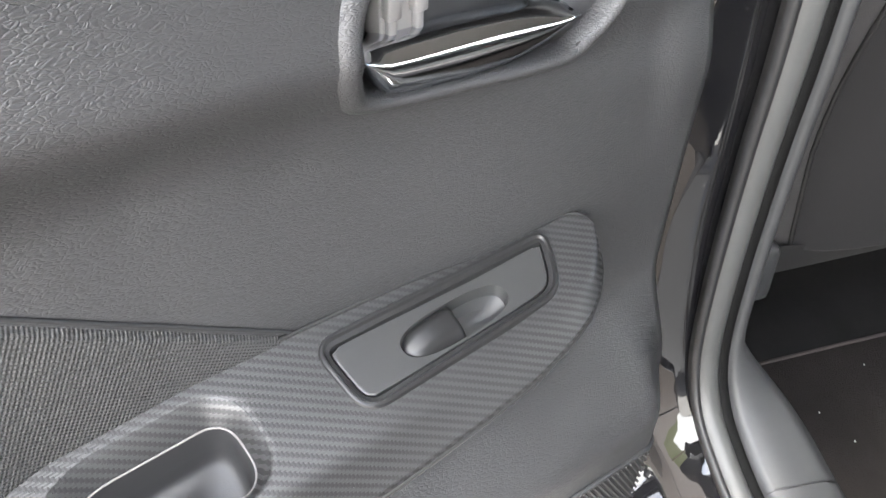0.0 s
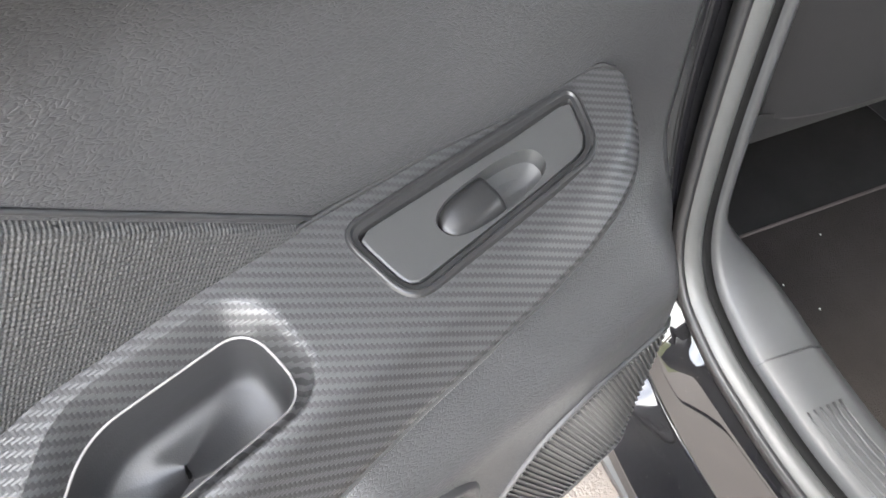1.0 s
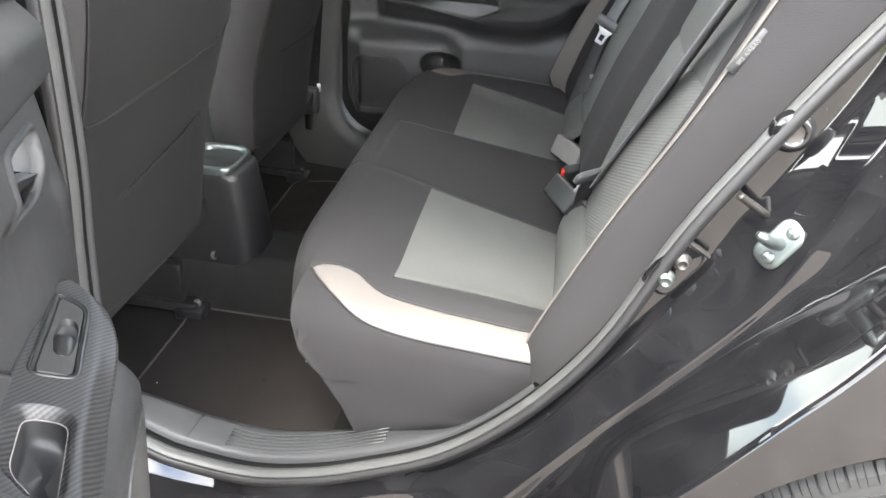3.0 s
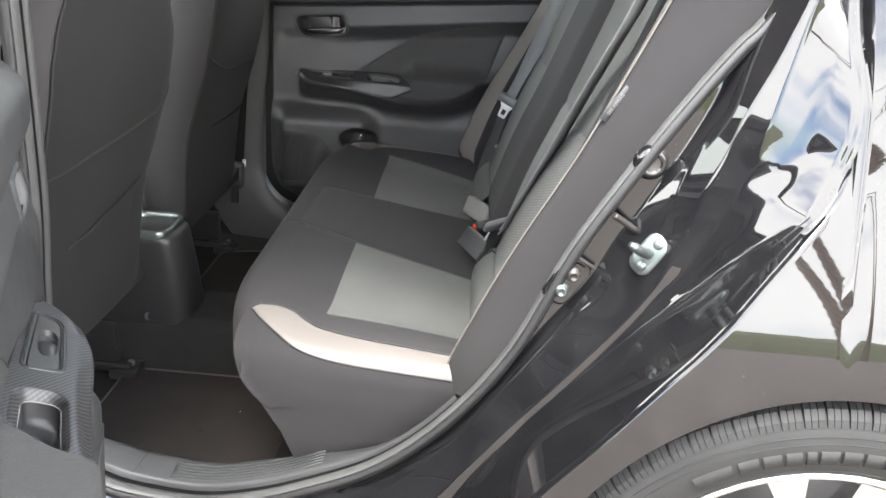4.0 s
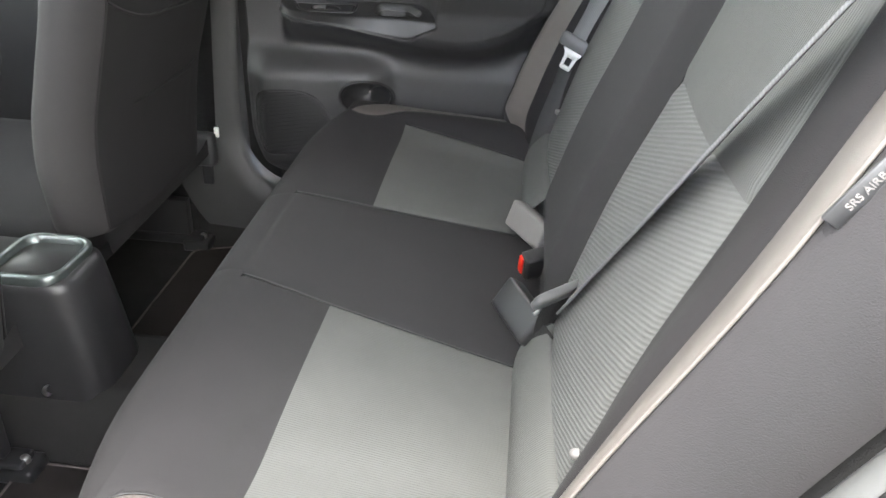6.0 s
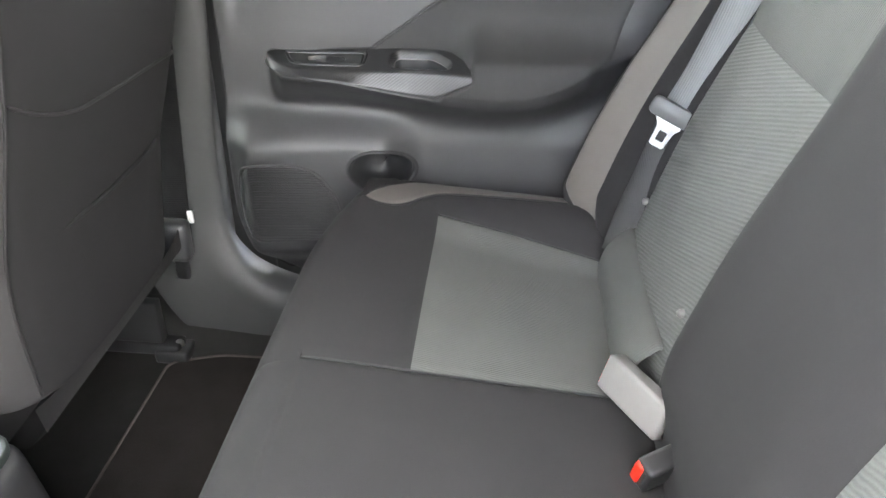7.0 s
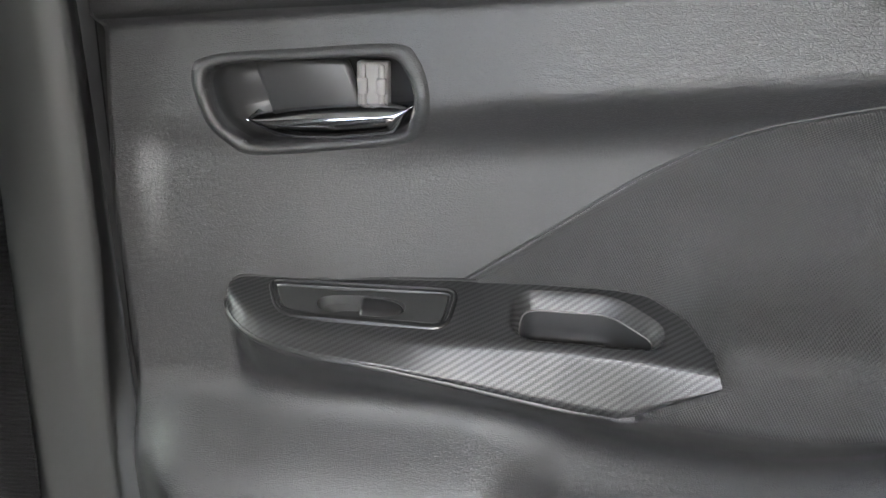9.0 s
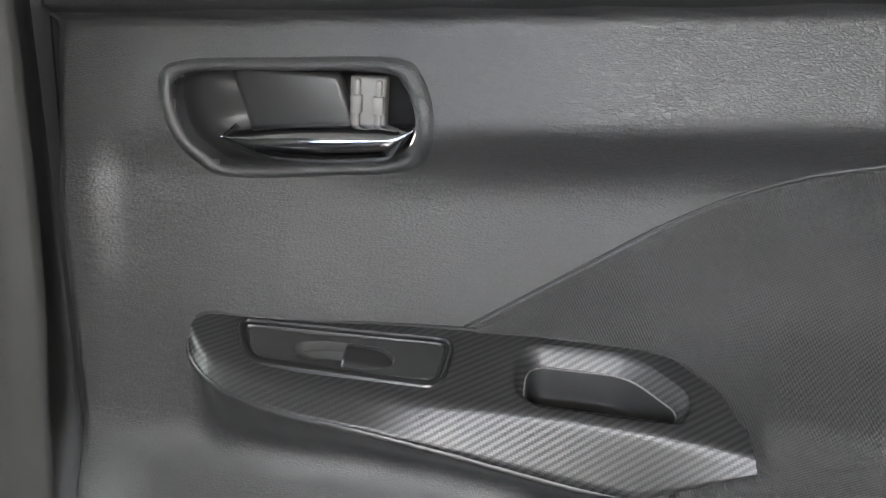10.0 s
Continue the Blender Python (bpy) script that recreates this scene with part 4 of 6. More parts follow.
def tongue(at, m, parent):
    bm = bmesh.new()
    ring = rounded([(-0.033, -0.010), (0.033, -0.010), (0.033, 0.014), (-0.033, 0.014)], 0.009, 4)
    rows = []
    for k, h in ((0.9, -0.005), (1.0, -0.003), (1.0, 0.003), (0.9, 0.005)):
        rows.append([m @ Vector((p.x * k, p.y * k, h)) for p in ring])
    vs = skin(bm, rows, closed_v=True)
    cap(bm, vs[0]), cap(bm, vs[-1])
    t = part("tongue_grip", bm, M_GRIP, parent, "grey plastic tongue grip")
    bm = bmesh.new()
    a = rounded([(-0.010, -0.046), (0.010, -0.046), (0.012, -0.020), (0.023, -0.006), (-0.023, -0.006), (-0.012, -0.020)], 0.004, 3)
    b = rounded([(-0.0055, -0.038), (0.0055, -0.038), (0.0055, -0.030), (0.0055, -0.024), (-0.0055, -0.024), (-0.0055, -0.030)], 0.0015, 3)
    skin(bm, [[m @ Vector((p.x, p.y, h)) for p in q] for q, h in ((a, -0.0012), (a, 0.0012), (b, 0.0012), (b, -0.0012))], closed_u=True, closed_v=True)
    part("tongue_blade", bm, M_BLADE, parent, "bright metal latch blade")


def facing(at, across, up):
    """A frame with its x across a strap and its y up along it."""
    a = Vector(across).normalized()
    n = a.cross(Vector(up)).normalized()
    b = n.cross(a)
    return Matrix.Translation(at) @ Matrix((a, b, n)).transposed().to_4x4()


belt = thing("seat_belt", "grey shoulder belt lying on the backrest beside the open door", "seat belt", (-0.23, -0.16, 0.6), "rear seat belts")
bm = bmesh.new()
line = [(-0.258, -0.211, 0.576), (-0.239, -0.258, 0.645), (-0.212, -0.325, 0.742), (-0.180, -0.412, 0.866), (-0.150, -0.492, 0.978), (-0.126, -0.540, 1.055), (-0.06, -0.56, 1.12), (0.05, -0.57, 1.16)]
strap(bm, spline(line, 6), 0.046, (0.62, 0.66, 0.42))
part("webbing", bm, M_BELT, belt)
# lower run of the same strap, its shade put into the colour
bm = bmesh.new()
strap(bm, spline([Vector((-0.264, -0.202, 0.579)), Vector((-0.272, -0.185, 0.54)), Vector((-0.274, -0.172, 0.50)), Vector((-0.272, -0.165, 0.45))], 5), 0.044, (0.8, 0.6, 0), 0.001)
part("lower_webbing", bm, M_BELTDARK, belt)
tm = facing(Vector((-0.272, -0.208, 0.580)), (0.75, 0.62, 0.05), (0.2, -0.5, 0.75))
tongue(None, tm, belt)

belt = thing("seat_belt", "grey belt hanging against the backrest by the closed door", "seat belt", (-0.25, 0.47, 0.6), "rear seat belts")
bm = bmesh.new()
line = [Vector((-0.236, 0.452, 0.672)), Vector((-0.212, 0.450, 0.73)), Vector((-0.190, 0.448, 0.795)), Vector((-0.155, 0.44, 0.90)), Vector((-0.125, 0.43, 1.0)), Vector((-0.08, 0.42, 1.10)), Vector((0.05, 0.42, 1.16))]
strap(bm, spline(line, 6), 0.046, (0.8, -0.6, 0))
part("webbing", bm, M_BELT, belt)
# same strap below the tongue, in a shaded grey instead of its own
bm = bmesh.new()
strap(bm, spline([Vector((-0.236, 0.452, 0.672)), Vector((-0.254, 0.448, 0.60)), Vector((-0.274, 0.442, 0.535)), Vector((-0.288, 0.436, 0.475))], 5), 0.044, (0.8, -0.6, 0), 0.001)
part("lower_webbing", bm, M_BELTSHADE, belt)
tm = facing(Vector((-0.238, 0.445, 0.680)), (0.85, -0.3, -0.35), (0.45, 0, 0.9))
tongue(None, tm, belt)


def buckle(label, top, foot, roll, mat, red, up=None):
    """A belt buckle lying between cushion and backrest; top is its open end."""
    a, b = Vector(foot), Vector(top)
    ob = thing("seat_belt_buckle", label, "seat belt buckle", a, "rear belt buckles")
    z = (b - a).normalized()
    x = Matrix.Rotation(roll, 3, z) @ ((Vector(up) - z * z.dot(Vector(up))) if up else z.orthogonal()).normalized()
    y = z.cross(x)
    m = Matrix.Translation(a) @ Matrix((x, y, z)).transposed().to_4x4()
    L = (b - a).length
    bm = bmesh.new()
    box(bm, (-0.0115, -0.021, 0), (0.0115, 0.021, L), 0.005, 3, m)
    part("housing", bm, mat, ob)
    bm = bmesh.new()
    if red == "end":
        box(bm, (-0.008, -0.018, L - 0.004), (0.006, 0.018, L + 0.0015), 0.0015, 2, m)
    elif red == "button":
        box(bm, (-0.010, -0.017, L - 0.012), (0.001, 0.017, L + 0.003), 0.003, 2, m)
    if red:
        part("release_button", bm, M_RED, ob, "red release button")
    else:
        bm.free()
    bm = bmesh.new()
    box(bm, (0.002, -0.013, L - 0.002), (0.006, 0.013, L + 0.0005), 0.0005, 1, m)
    part("slot", bm, M_BLACK, ob)
    bm = bmesh.new()
    strap(bm, [a + z * 0.01, a - z * 0.05], 0.03, y)
    part("stalk", bm, M_BELTDARK, ob)
    return ob


buckle("black belt buckle lying on the grey cushion", (-0.326, -0.106, 0.514), (-0.288, -0.188, 0.512), radians(-20), M_BLACK, None, (-0.5, -0.3, 0.8))
buckle("dark belt buckle with a red button", (-0.305, 0.030, 0.472), (-0.255, 0.055, 0.480), radians(20), M_BLACK, "button")
buckle("grey belt buckle with a red end", (-0.322, 0.168, 0.488), (-0.272, 0.085, 0.488), radians(60), M_BUCKLE, "end")


# ---------------------------------------------------------------- body side round the open door
SEAL = [(-0.866, 1.25), (-0.868, 0.95), (-0.872, 0.727), (-0.882, 0.6), (-0.888, 0.48), (-0.885, 0.386), (-0.862, 0.335), (-0.819, 0.308), (-0.776, 0.296), (-0.694, 0.288), (-0.62, 0.3), (-0.542, 0.327), (-0.431, 0.382), (-0.339, 0.468), (-0.264, 0.58), (-0.207, 0.72), (-0.155, 0.82), (-0.105, 0.907), (-0.062, 0.974), (-0.041, 1), (-0.022, 1.034), (0, 1.09), (0.02, 1.17)]
# the jamb's edges from the seal outwards: inner face, channel with a fold, narrow shoulder, rounded flange, panel edge
EDGE_K = [(-0.866, 1.25), (-0.872, 0.727), (-0.888, 0.48), (-0.862, 0.335), (-0.776, 0.296), (-0.62, 0.3), (-0.5, 0.346), (-0.431, 0.382), (-0.348, 0.459), (-0.292, 0.538), (-0.238, 0.643), (-0.213, 0.706), (-0.198, 0.737), (-0.185, 0.762), (-0.171, 0.79), (-0.149, 0.831), (-0.121, 0.879), (-0.09, 0.928), (-0.041, 1), (-0.022, 1.034), (0, 1.09), (0.02, 1.17)]
EDGE_1 = [(-0.885, 1.25), (-0.888, 0.727), (-0.9, 0.48), (-0.873, 0.325), (-0.78, 0.284), (-0.614, 0.288), (-0.492, 0.334), (-0.424, 0.372), (-0.336, 0.452), (-0.282, 0.532), (-0.222, 0.629), (-0.183, 0.688), (-0.168, 0.723), (-0.156, 0.752), (-0.138, 0.784), (-0.117, 0.826), (-0.094, 0.874), (-0.074, 0.923), (-0.054, 0.985), (-0.034, 1.04), (-0.014, 1.1), (0.004, 1.17)]
EDGE_F = [(-0.89, 1.25), (-0.893, 0.727), (-0.905, 0.478), (-0.877, 0.319), (-0.782, 0.271), (-0.612, 0.274), (-0.486, 0.317), (-0.406, 0.367), (-0.3302, 0.4478), (-0.2762, 0.5274), (-0.2125, 0.6218), (-0.1683, 0.6782), (-0.147, 0.7133), (-0.1331, 0.7443), (-0.1173, 0.78), (-0.1013, 0.8233), (-0.0814, 0.8718), (-0.065, 0.9212), (-0.046, 0.98), (-0.028, 1.037), (-0.01, 1.098), (0.007, 1.17)]
EDGE_2 = [(-0.9, 1.25), (-0.905, 0.727), (-0.915, 0.475), (-0.885, 0.305), (-0.785, 0.24), (-0.606, 0.24), (-0.472, 0.278), (-0.362, 0.355), (-0.307, 0.431), (-0.253, 0.509), (-0.184, 0.6), (-0.141, 0.66), (-0.118, 0.7), (-0.105, 0.735), (-0.092, 0.775), (-0.082, 0.82), (-0.066, 0.869), (-0.054, 0.919), (-0.035, 0.971), (-0.019, 1.03), (-0.005, 1.095), (0.01, 1.17)]
EDGE_3 = [(-0.912, 1.25), (-0.918, 0.727), (-0.925, 0.47), (-0.894, 0.292), (-0.788, 0.224), (-0.6, 0.224), (-0.46, 0.262), (-0.352, 0.345), (-0.3, 0.423), (-0.244, 0.504), (-0.177, 0.595), (-0.135, 0.656), (-0.111, 0.696), (-0.089, 0.73), (-0.074, 0.771), (-0.056, 0.815), (-0.042, 0.861), (-0.033, 0.911), (-0.023, 0.965), (-0.012, 1.026), (0.002, 1.092), (0.016, 1.17)]
OUTER = [(-0.93, 1.25), (-0.938, 0.727), (-0.94, 0.47), (-0.915, 0.285), (-0.794, 0.197), (-0.592, 0.198), (-0.46, 0.235), (-0.342, 0.352), (-0.282, 0.436), (-0.246, 0.504), (-0.174, 0.593), (-0.127, 0.652), (-0.095, 0.689), (-0.068, 0.723), (-0.038, 0.764), (-0.005, 0.805), (0.027, 0.845), (0.046, 0.886), (0.053, 0.941), (0.04, 1.011), (0.04, 1.085), (0.05, 1.17)]
# how far the outer skin leans inwards, in degrees, from the sill up over the shoulder line
LEAN = eased([(0.0, -6), (0.2, -4), (0.45, 0), (0.58, 4.5), (0.65, 9), (0.70, 13), (0.75, 19.5), (0.80, 25), (0.845, 28.5), (0.866, 27), (0.880, 12), (0.892, 6), (0.905, 13), (0.94, 23), (1.0, 27), (1.1, 30), (1.4, 34)])
SKIN_Z = np.arange(0.0, 1.4, 0.002)
SKIN_Y = np.concatenate([[0.0], np.cumsum(0.002 * np.tan(np.radians(np.interp(SKIN_Z[1:] - 0.001, [p[0] for p in LEAN], [p[1] for p in LEAN]))))])
SKIN_Y = SKIN_Y - 0.855 - np.interp(0.67, SKIN_Z, SKIN_Y)
K_LINE = spline([(x, 0, z) for x, z in SEAL], 6)


def skin_y(z):
    return float(np.interp(z, SKIN_Z, SKIN_Y))


def soften(pts, radii, n=5):
    """A folded section with rounded folds and flat runs between them."""
    p = [Vector(q) for q in pts]
    res = [p[0]]
    for i in range(1, len(p) - 1):
        u, w = p[i - 1] - p[i], p[i + 1] - p[i]
        k = min(radii[i], u.length * 0.3, w.length * 0.3)
        u, w = u.normalized() * k, w.normalized() * k
        res.append(p[i] + u * 1.5)
        for j in range(n + 1):
            t = j / n
            res.append((p[i] + u) * (1 - t) ** 2 + p[i] * 2 * t * (1 - t) + (p[i] + w) * t * t)
        res.append(p[i] + w * 1.5)
    return res + [p[-1]]


body = thing("car_body", "glossy black car body side around the open doorway", "car body", (-0.4, -0.75, 0.2))
lines = [spline([(x, 0, z) for x, z in e], 10) for e in (EDGE_K, EDGE_1, EDGE_F, EDGE_2, EDGE_3, OUTER)]
rows = []
for k, e1, f, e2, e3, o in zip(*lines):
    rise = step(o.x, -0.50, -0.36) + step(-o.x, 0.86, 0.93)
    ys = -0.770 + (skin_y(o.z) + 0.770) * rise
    y1, yf, y2 = -0.680 + 0.0055 * rise, -0.690 - 0.004 * rise, -0.706 - 0.016 * rise
    high = step(o.z, 0.66, 0.80)
    y3 = y2 - 0.008 * (1 - rise) - (0.25 + 0.35 * high) * (e3 - e2).length * rise
    sec = [(k.x, -0.671, k.z), (e1.x, y1, e1.z), (f.x, yf, f.z), (e2.x, y2, e2.z), (e3.x, y3, e3.z)]
    flat = max(y3 - 0.85 * (o - e3).length, ys + 0.008)
    for a, c in ((0.42, -1), (0.80, 0), (0.85, 0.36), (0.875, 0.33), (0.92, 0.70), (0.94, 0.67)):
        q = e3.lerp(o, a)
        y_flange = flat + (ys + 0.004 - flat) * c if c >= 0 else y3 + (flat - y3) * 0.40
        sec.append((q.x, y_flange if rise > 0.02 else y3 + (ys - y3) * min(1.0, a * 1.3), q.z))
    sec += [(o.x, ys + 0.004, o.z), (o.x + (o.x - e3.x) * 0.02 + 0.001, ys + 0.0005, o.z + (o.z - e3.z) * 0.02)]
    rows.append(soften(sec, [0, 0.003, 0.003, 0.003, 0.003, 0.03, 0.009, 0.002, 0.002, 0.002, 0.002, 0.003, 0]))
bm = bmesh.new()
skin(bm, rows)
part("door_jamb", bm, M_PAINT, body, "stepped glossy black door jamb")

# quarter panel, fanned about the wheel
WX, WZ = 0.085, 0.327
O_LINE = lines[5]
rear = [p for p in O_LINE if p.x > -0.45 and p.z > 0.27]
rows = []
for k in range(121):
    th = radians(186 - 190 * k / 120)
    c, s = math.cos(th), math.sin(th)
    far = 1.1
    for a, b in zip(rear, rear[1:]):
        den = c * (b.z - a.z) - s * (b.x - a.x)
        if abs(den) < 1e-9:
            continue
        t = ((a.x - WX) * (b.z - a.z) - (a.z - WZ) * (b.x - a.x)) / den
        u = ((a.x - WX) * s - (a.z - WZ) * c) / den
        if t > 0 and -0.001 <= u <= 1.001:
            far = t
    if s > 0.3 and far == 1.1:
        far = min(1.1, (1.17 - WZ) / s)
    r = [(WX + 0.325 * c, -0.81, WZ + 0.325 * s), (WX + 0.327 * c, skin_y(WZ + 0.345 * s) + 0.004, WZ + 0.327 * s), (WX + 0.331 * c, skin_y(WZ + 0.345 * s) - 0.001, WZ + 0.331 * s)]
    for j in range(1, 61):
        d = 0.336 + (far + 0.001 - 0.336) * j / 60
        z = WZ + d * s
        y = skin_y(z)
        if far < 0.99:
            y += 0.004 * max(0, 1 - (far - d) / 0.006) ** 2
        r.append((WX + d * c, y, z))
    rows.append(r)
bm = bmesh.new()
skin(bm, rows)
part("quarter_panel", bm, M_PAINT, body, "curved glossy black rear quarter panel", sharp=28)

# rocker below the doorway
rows = []
for x in np.linspace(-1.6, -0.30, 40):
    zo = float(np.interp(x, [p.x for p in O_LINE if p.z < 0.5 and p.x > -0.93], [p.z for p in O_LINE if p.z < 0.5 and p.x > -0.93])) if x > -0.9 else 0.23
    zo = min(zo, 0.30)
    k = step(x, -0.50, -0.36)
    ys = -0.770 + (skin_y(zo) + 0.770) * k
    rows.append([(x, ys, zo + 0.002), (x, ys - 0.003, zo - 0.008), (x, ys, zo - 0.02), (x, ys + 0.012, 0.165), (x, ys + 0.03, 0.15), (x, -0.68, 0.148)])
bm = bmesh.new()
skin(bm, rows)
part("rocker_panel", bm, M_PAINT, body, sharp=25)
bm = bmesh.new()
sweep(bm, [(x, -0.762 - 0.075 * step(x, -0.50, -0.36), 0.166) for x in np.linspace(-1.6, -0.34, 12)], [(0.01, -0.008), (0.01, 0.008), (-0.008, 0.01), (-0.008, -0.01)], (0, 0, 1))
part("rocker_moulding", bm, M_BLACK, body)
# front door skin and pillar ahead of the doorway
rows = []
for z in np.linspace(0.2, 1.0, 20):
    rows.append([(-1.75, skin_y(z), z), (-0.96, skin_y(z), z), (-0.946, skin_y(z) + 0.003, z), (-0.942, skin_y(z) + 0.03, z), (-0.942, -0.70, z)])
bm = bmesh.new()
skin(bm, rows)
part("front_door", bm, M_PAINT, body)
# wheel arch liner
rows = []
for k in range(49):
    th = radians(200 - 220 * k / 48)
    rows.append([(WX + r * math.cos(th), y, WZ + r * math.sin(th)) for r, y in ((0.339, -0.815), (0.352, -0.80), (0.356, -0.60), (0.30, -0.58))])
bm = bmesh.new()
skin(bm, rows)
part("wheel_arch_liner", bm, M_CARPET, body, "black felt wheel arch liner")

# striker, guide pin, bolt plate and rubber buffer in the jamb
def seated(at, normal, along):
    """A frame standing on the jamb: z along the normal, y along the jamb."""
    n = Vector(normal).normalized()
    y = (Vector(along) - n * n.dot(Vector(along))).normalized()
    return Matrix.Translation(at) @ Matrix((y.cross(n), y, n)).transposed().to_4x4()


RUN = (0.5, 0.0, 0.86)
OUT = (0, -1, 0)
st = thing("door_striker", "pale zinc door striker pin on the black jamb", "door latch", (-0.12, -0.70, 0.73))
m = seated((-0.122, -0.701, 0.740), (-0.45, -0.82, 0.30), RUN)
for nm, k0, h0 in (("base_plate", 1.0, -0.004), ("top_plate", 0.92, 0.003)):
    bm = bmesh.new()
    ring = rounded([(-0.016, -0.027), (0.016, -0.029), (0.017, 0.027), (-0.015, 0.029)], 0.014, 6)
    rows = [[m @ Vector((p.x * k * k0, p.y * k * k0, h0 + h)) for p in ring] for k, h in ((0.97, -0.002), (1.0, 0.0), (1.0, 0.0035), (0.95, 0.005), (0.6, 0.0054), (0.02, 0.0054))]
    skin(bm, rows, closed_v=True)
    part(nm, bm, M_ZINC, st)
bm = bmesh.new()
pin = [m @ Vector((0.0, 0.0, 0.004))] + spline([m @ Vector((-0.001, 0.0, 0.010)), Vector((-0.137, -0.722, 0.750)), Vector((-0.146, -0.728, 0.756)), Vector((-0.154, -0.731, 0.761))], 4)
sweep(bm, pin, disc(0.0052, 12), (0, 0, 1), scale=lambda t: 1.35 - 0.4 * t if t < 0.9 else 0.7)
part("pin", bm, M_ZINC, st)
for q in (-0.016, 0.016):
    bm = bmesh.new()
    lathe(bm, [(0.0001, 0.0105), (0.0045, 0.0102), (0.0062, 0.0088), (0.0066, 0.0078), (0.0075, 0.0076), (0.0078, 0.006)], "z", 16, m=m @ Matrix.Translation((0.002, q, 0)))
    part("rivet", bm, M_ZINC, st)

M_CAP = smooth_plastic("brown-grey plug rubber", (0.035, 0.030, 0.027), 0.6)
M_DULL = smooth_plastic("grey dull steel", (0.06, 0.056, 0.052), 0.38)
M_DULL.node_tree.nodes["Principled BSDF"].inputs["Metallic"].default_value = 0.6
pl = thing("jamb_bolt_plate", "dark bolted bracket plate on the jamb", "bracket", (-0.205, -0.68, 0.68))
m = seated((-0.208, -0.680, 0.692), OUT, RUN) @ Matrix.Scale(1.25, 4)
bm = bmesh.new()
ring = rounded([(-0.013, -0.030), (0.013, -0.030), (0.014, 0.022), (-0.013, 0.022)], 0.010, 5)
rows = [[m @ Vector((p.x * k, p.y * k, h)) for p in ring] for k, h in ((1.06, -0.003), (1.0, 0.002), (0.95, 0.004), (0.88, 0.0035), (0.5, 0.003), (0.02, 0.003))]
skin(bm, rows, closed_v=True)
part("plate", bm, M_PAINT, pl)
bm = bmesh.new()
box(bm, (-0.014, 0.021, -0.002), (0.014, 0.0240, 0.0065), 0.0016, 2, m)
part("flange", bm, M_DULL, pl)
for q, big, mt in ((-0.014, 0.0070, M_ZINC), (0.006, 0.0065, M_DULL)):
    bm = bmesh.new()
    lathe(bm, [(0.0001, 0.0095), (0.0030, 0.0092), (0.0034, 0.011), (0.0050, 0.0108), (0.0056, 0.0065), (big, 0.0058), (big * 1.15, 0.0045), (big * 1.2, 0.003)], "z", 18, m=m @ Matrix.Translation((0, q, 0)))
    part("bolt", bm, mt, pl, "steel bolt with a washer")

bf = thing("rubber_buffer", "round shiny black buffer plug in the jamb", "buffer", (-0.122, -0.68, 0.832))
m = seated((-0.134, -0.678, 0.844), OUT, RUN)
bm = bmesh.new()
lathe(bm, [(0.0090, 0.0075), (0.0100, 0.0090), (0.0125, 0.0098), (0.0160, 0.0085), (0.0190, 0.0050), (0.0205, 0.0015), (0.0210, -0.002)], "z", 32, m=m)
part("plug", bm, M_PAINT, bf)
bm = bmesh.new()
lathe(bm, [(0.0001, 0.0072), (0.0082, 0.0072), (0.0092, 0.0078)], "z", 24, m=m)
part("plug_cap", bm, M_CAP, bf, "dull brown-grey cap")

pg = thing("guide_pin", "small dark steel guide pin standing from the jamb", "pin", (-0.145, -0.68, 0.78))
bm = bmesh.new()
sweep(bm, [(-0.136, -0.684, 0.760), (-0.145, -0.688, 0.766), (-0.168, -0.694, 0.781), (-0.1685, -0.6942, 0.7814)], disc(0.0040, 10), (0, 0, 1))
part("pin", bm, M_DULL, pg)
bm = bmesh.new()
lathe(bm, [(0.0001, 0.003), (0.004, 0.003), (0.0055, 0.0045), (0.0085, 0.0035), (0.011, 0.001), (0.012, -0.002)], "z", 18, m=seated((-0.166, -0.7035, 0.647), (-0.45, -0.82, 0.30), RUN))
part("jamb_plug", bm, M_BLACK, body)

# rubber door seal and fuzzy strip
seal_thing = thing("door_seal", "grey rubber weatherstrip around the open doorway", "weatherstrip", (-0.6, -0.67, 0.3))
bm = bmesh.new()
sweep(bm, [(p.x, -0.674, p.z) for p in K_LINE], [(0.010 * math.cos(a) * (1.0 if math.sin(a) > -0.3 else 0.8), 0.012 * math.sin(a)) for a in np.linspace(0, 2 * math.pi, 14, endpoint=False)], (0, 1, 0))
part("sealing_bulb", bm, M_RUBBER, seal_thing)
bm = bmesh.new()
sweep(bm, [(p.x, -0.660, p.z) for p in K_LINE], [(0.004, -0.006), (0.004, 0.006), (-0.008, 0.006), (-0.008, -0.006)], (0, 1, 0))
part("fuzz_strip", bm, M_FUZZ, seal_thing, "black fuzzy inner edge")
bm = bmesh.new()
sweep(bm, [(p.x, -0.686, p.z) for p in K_LINE], [(0.006, -0.002), (0.007, 0.003), (-0.004, 0.003), (-0.005, -0.002)], (0, 1, 0))
part("clip_flange", bm, M_BLACK, seal_thing)


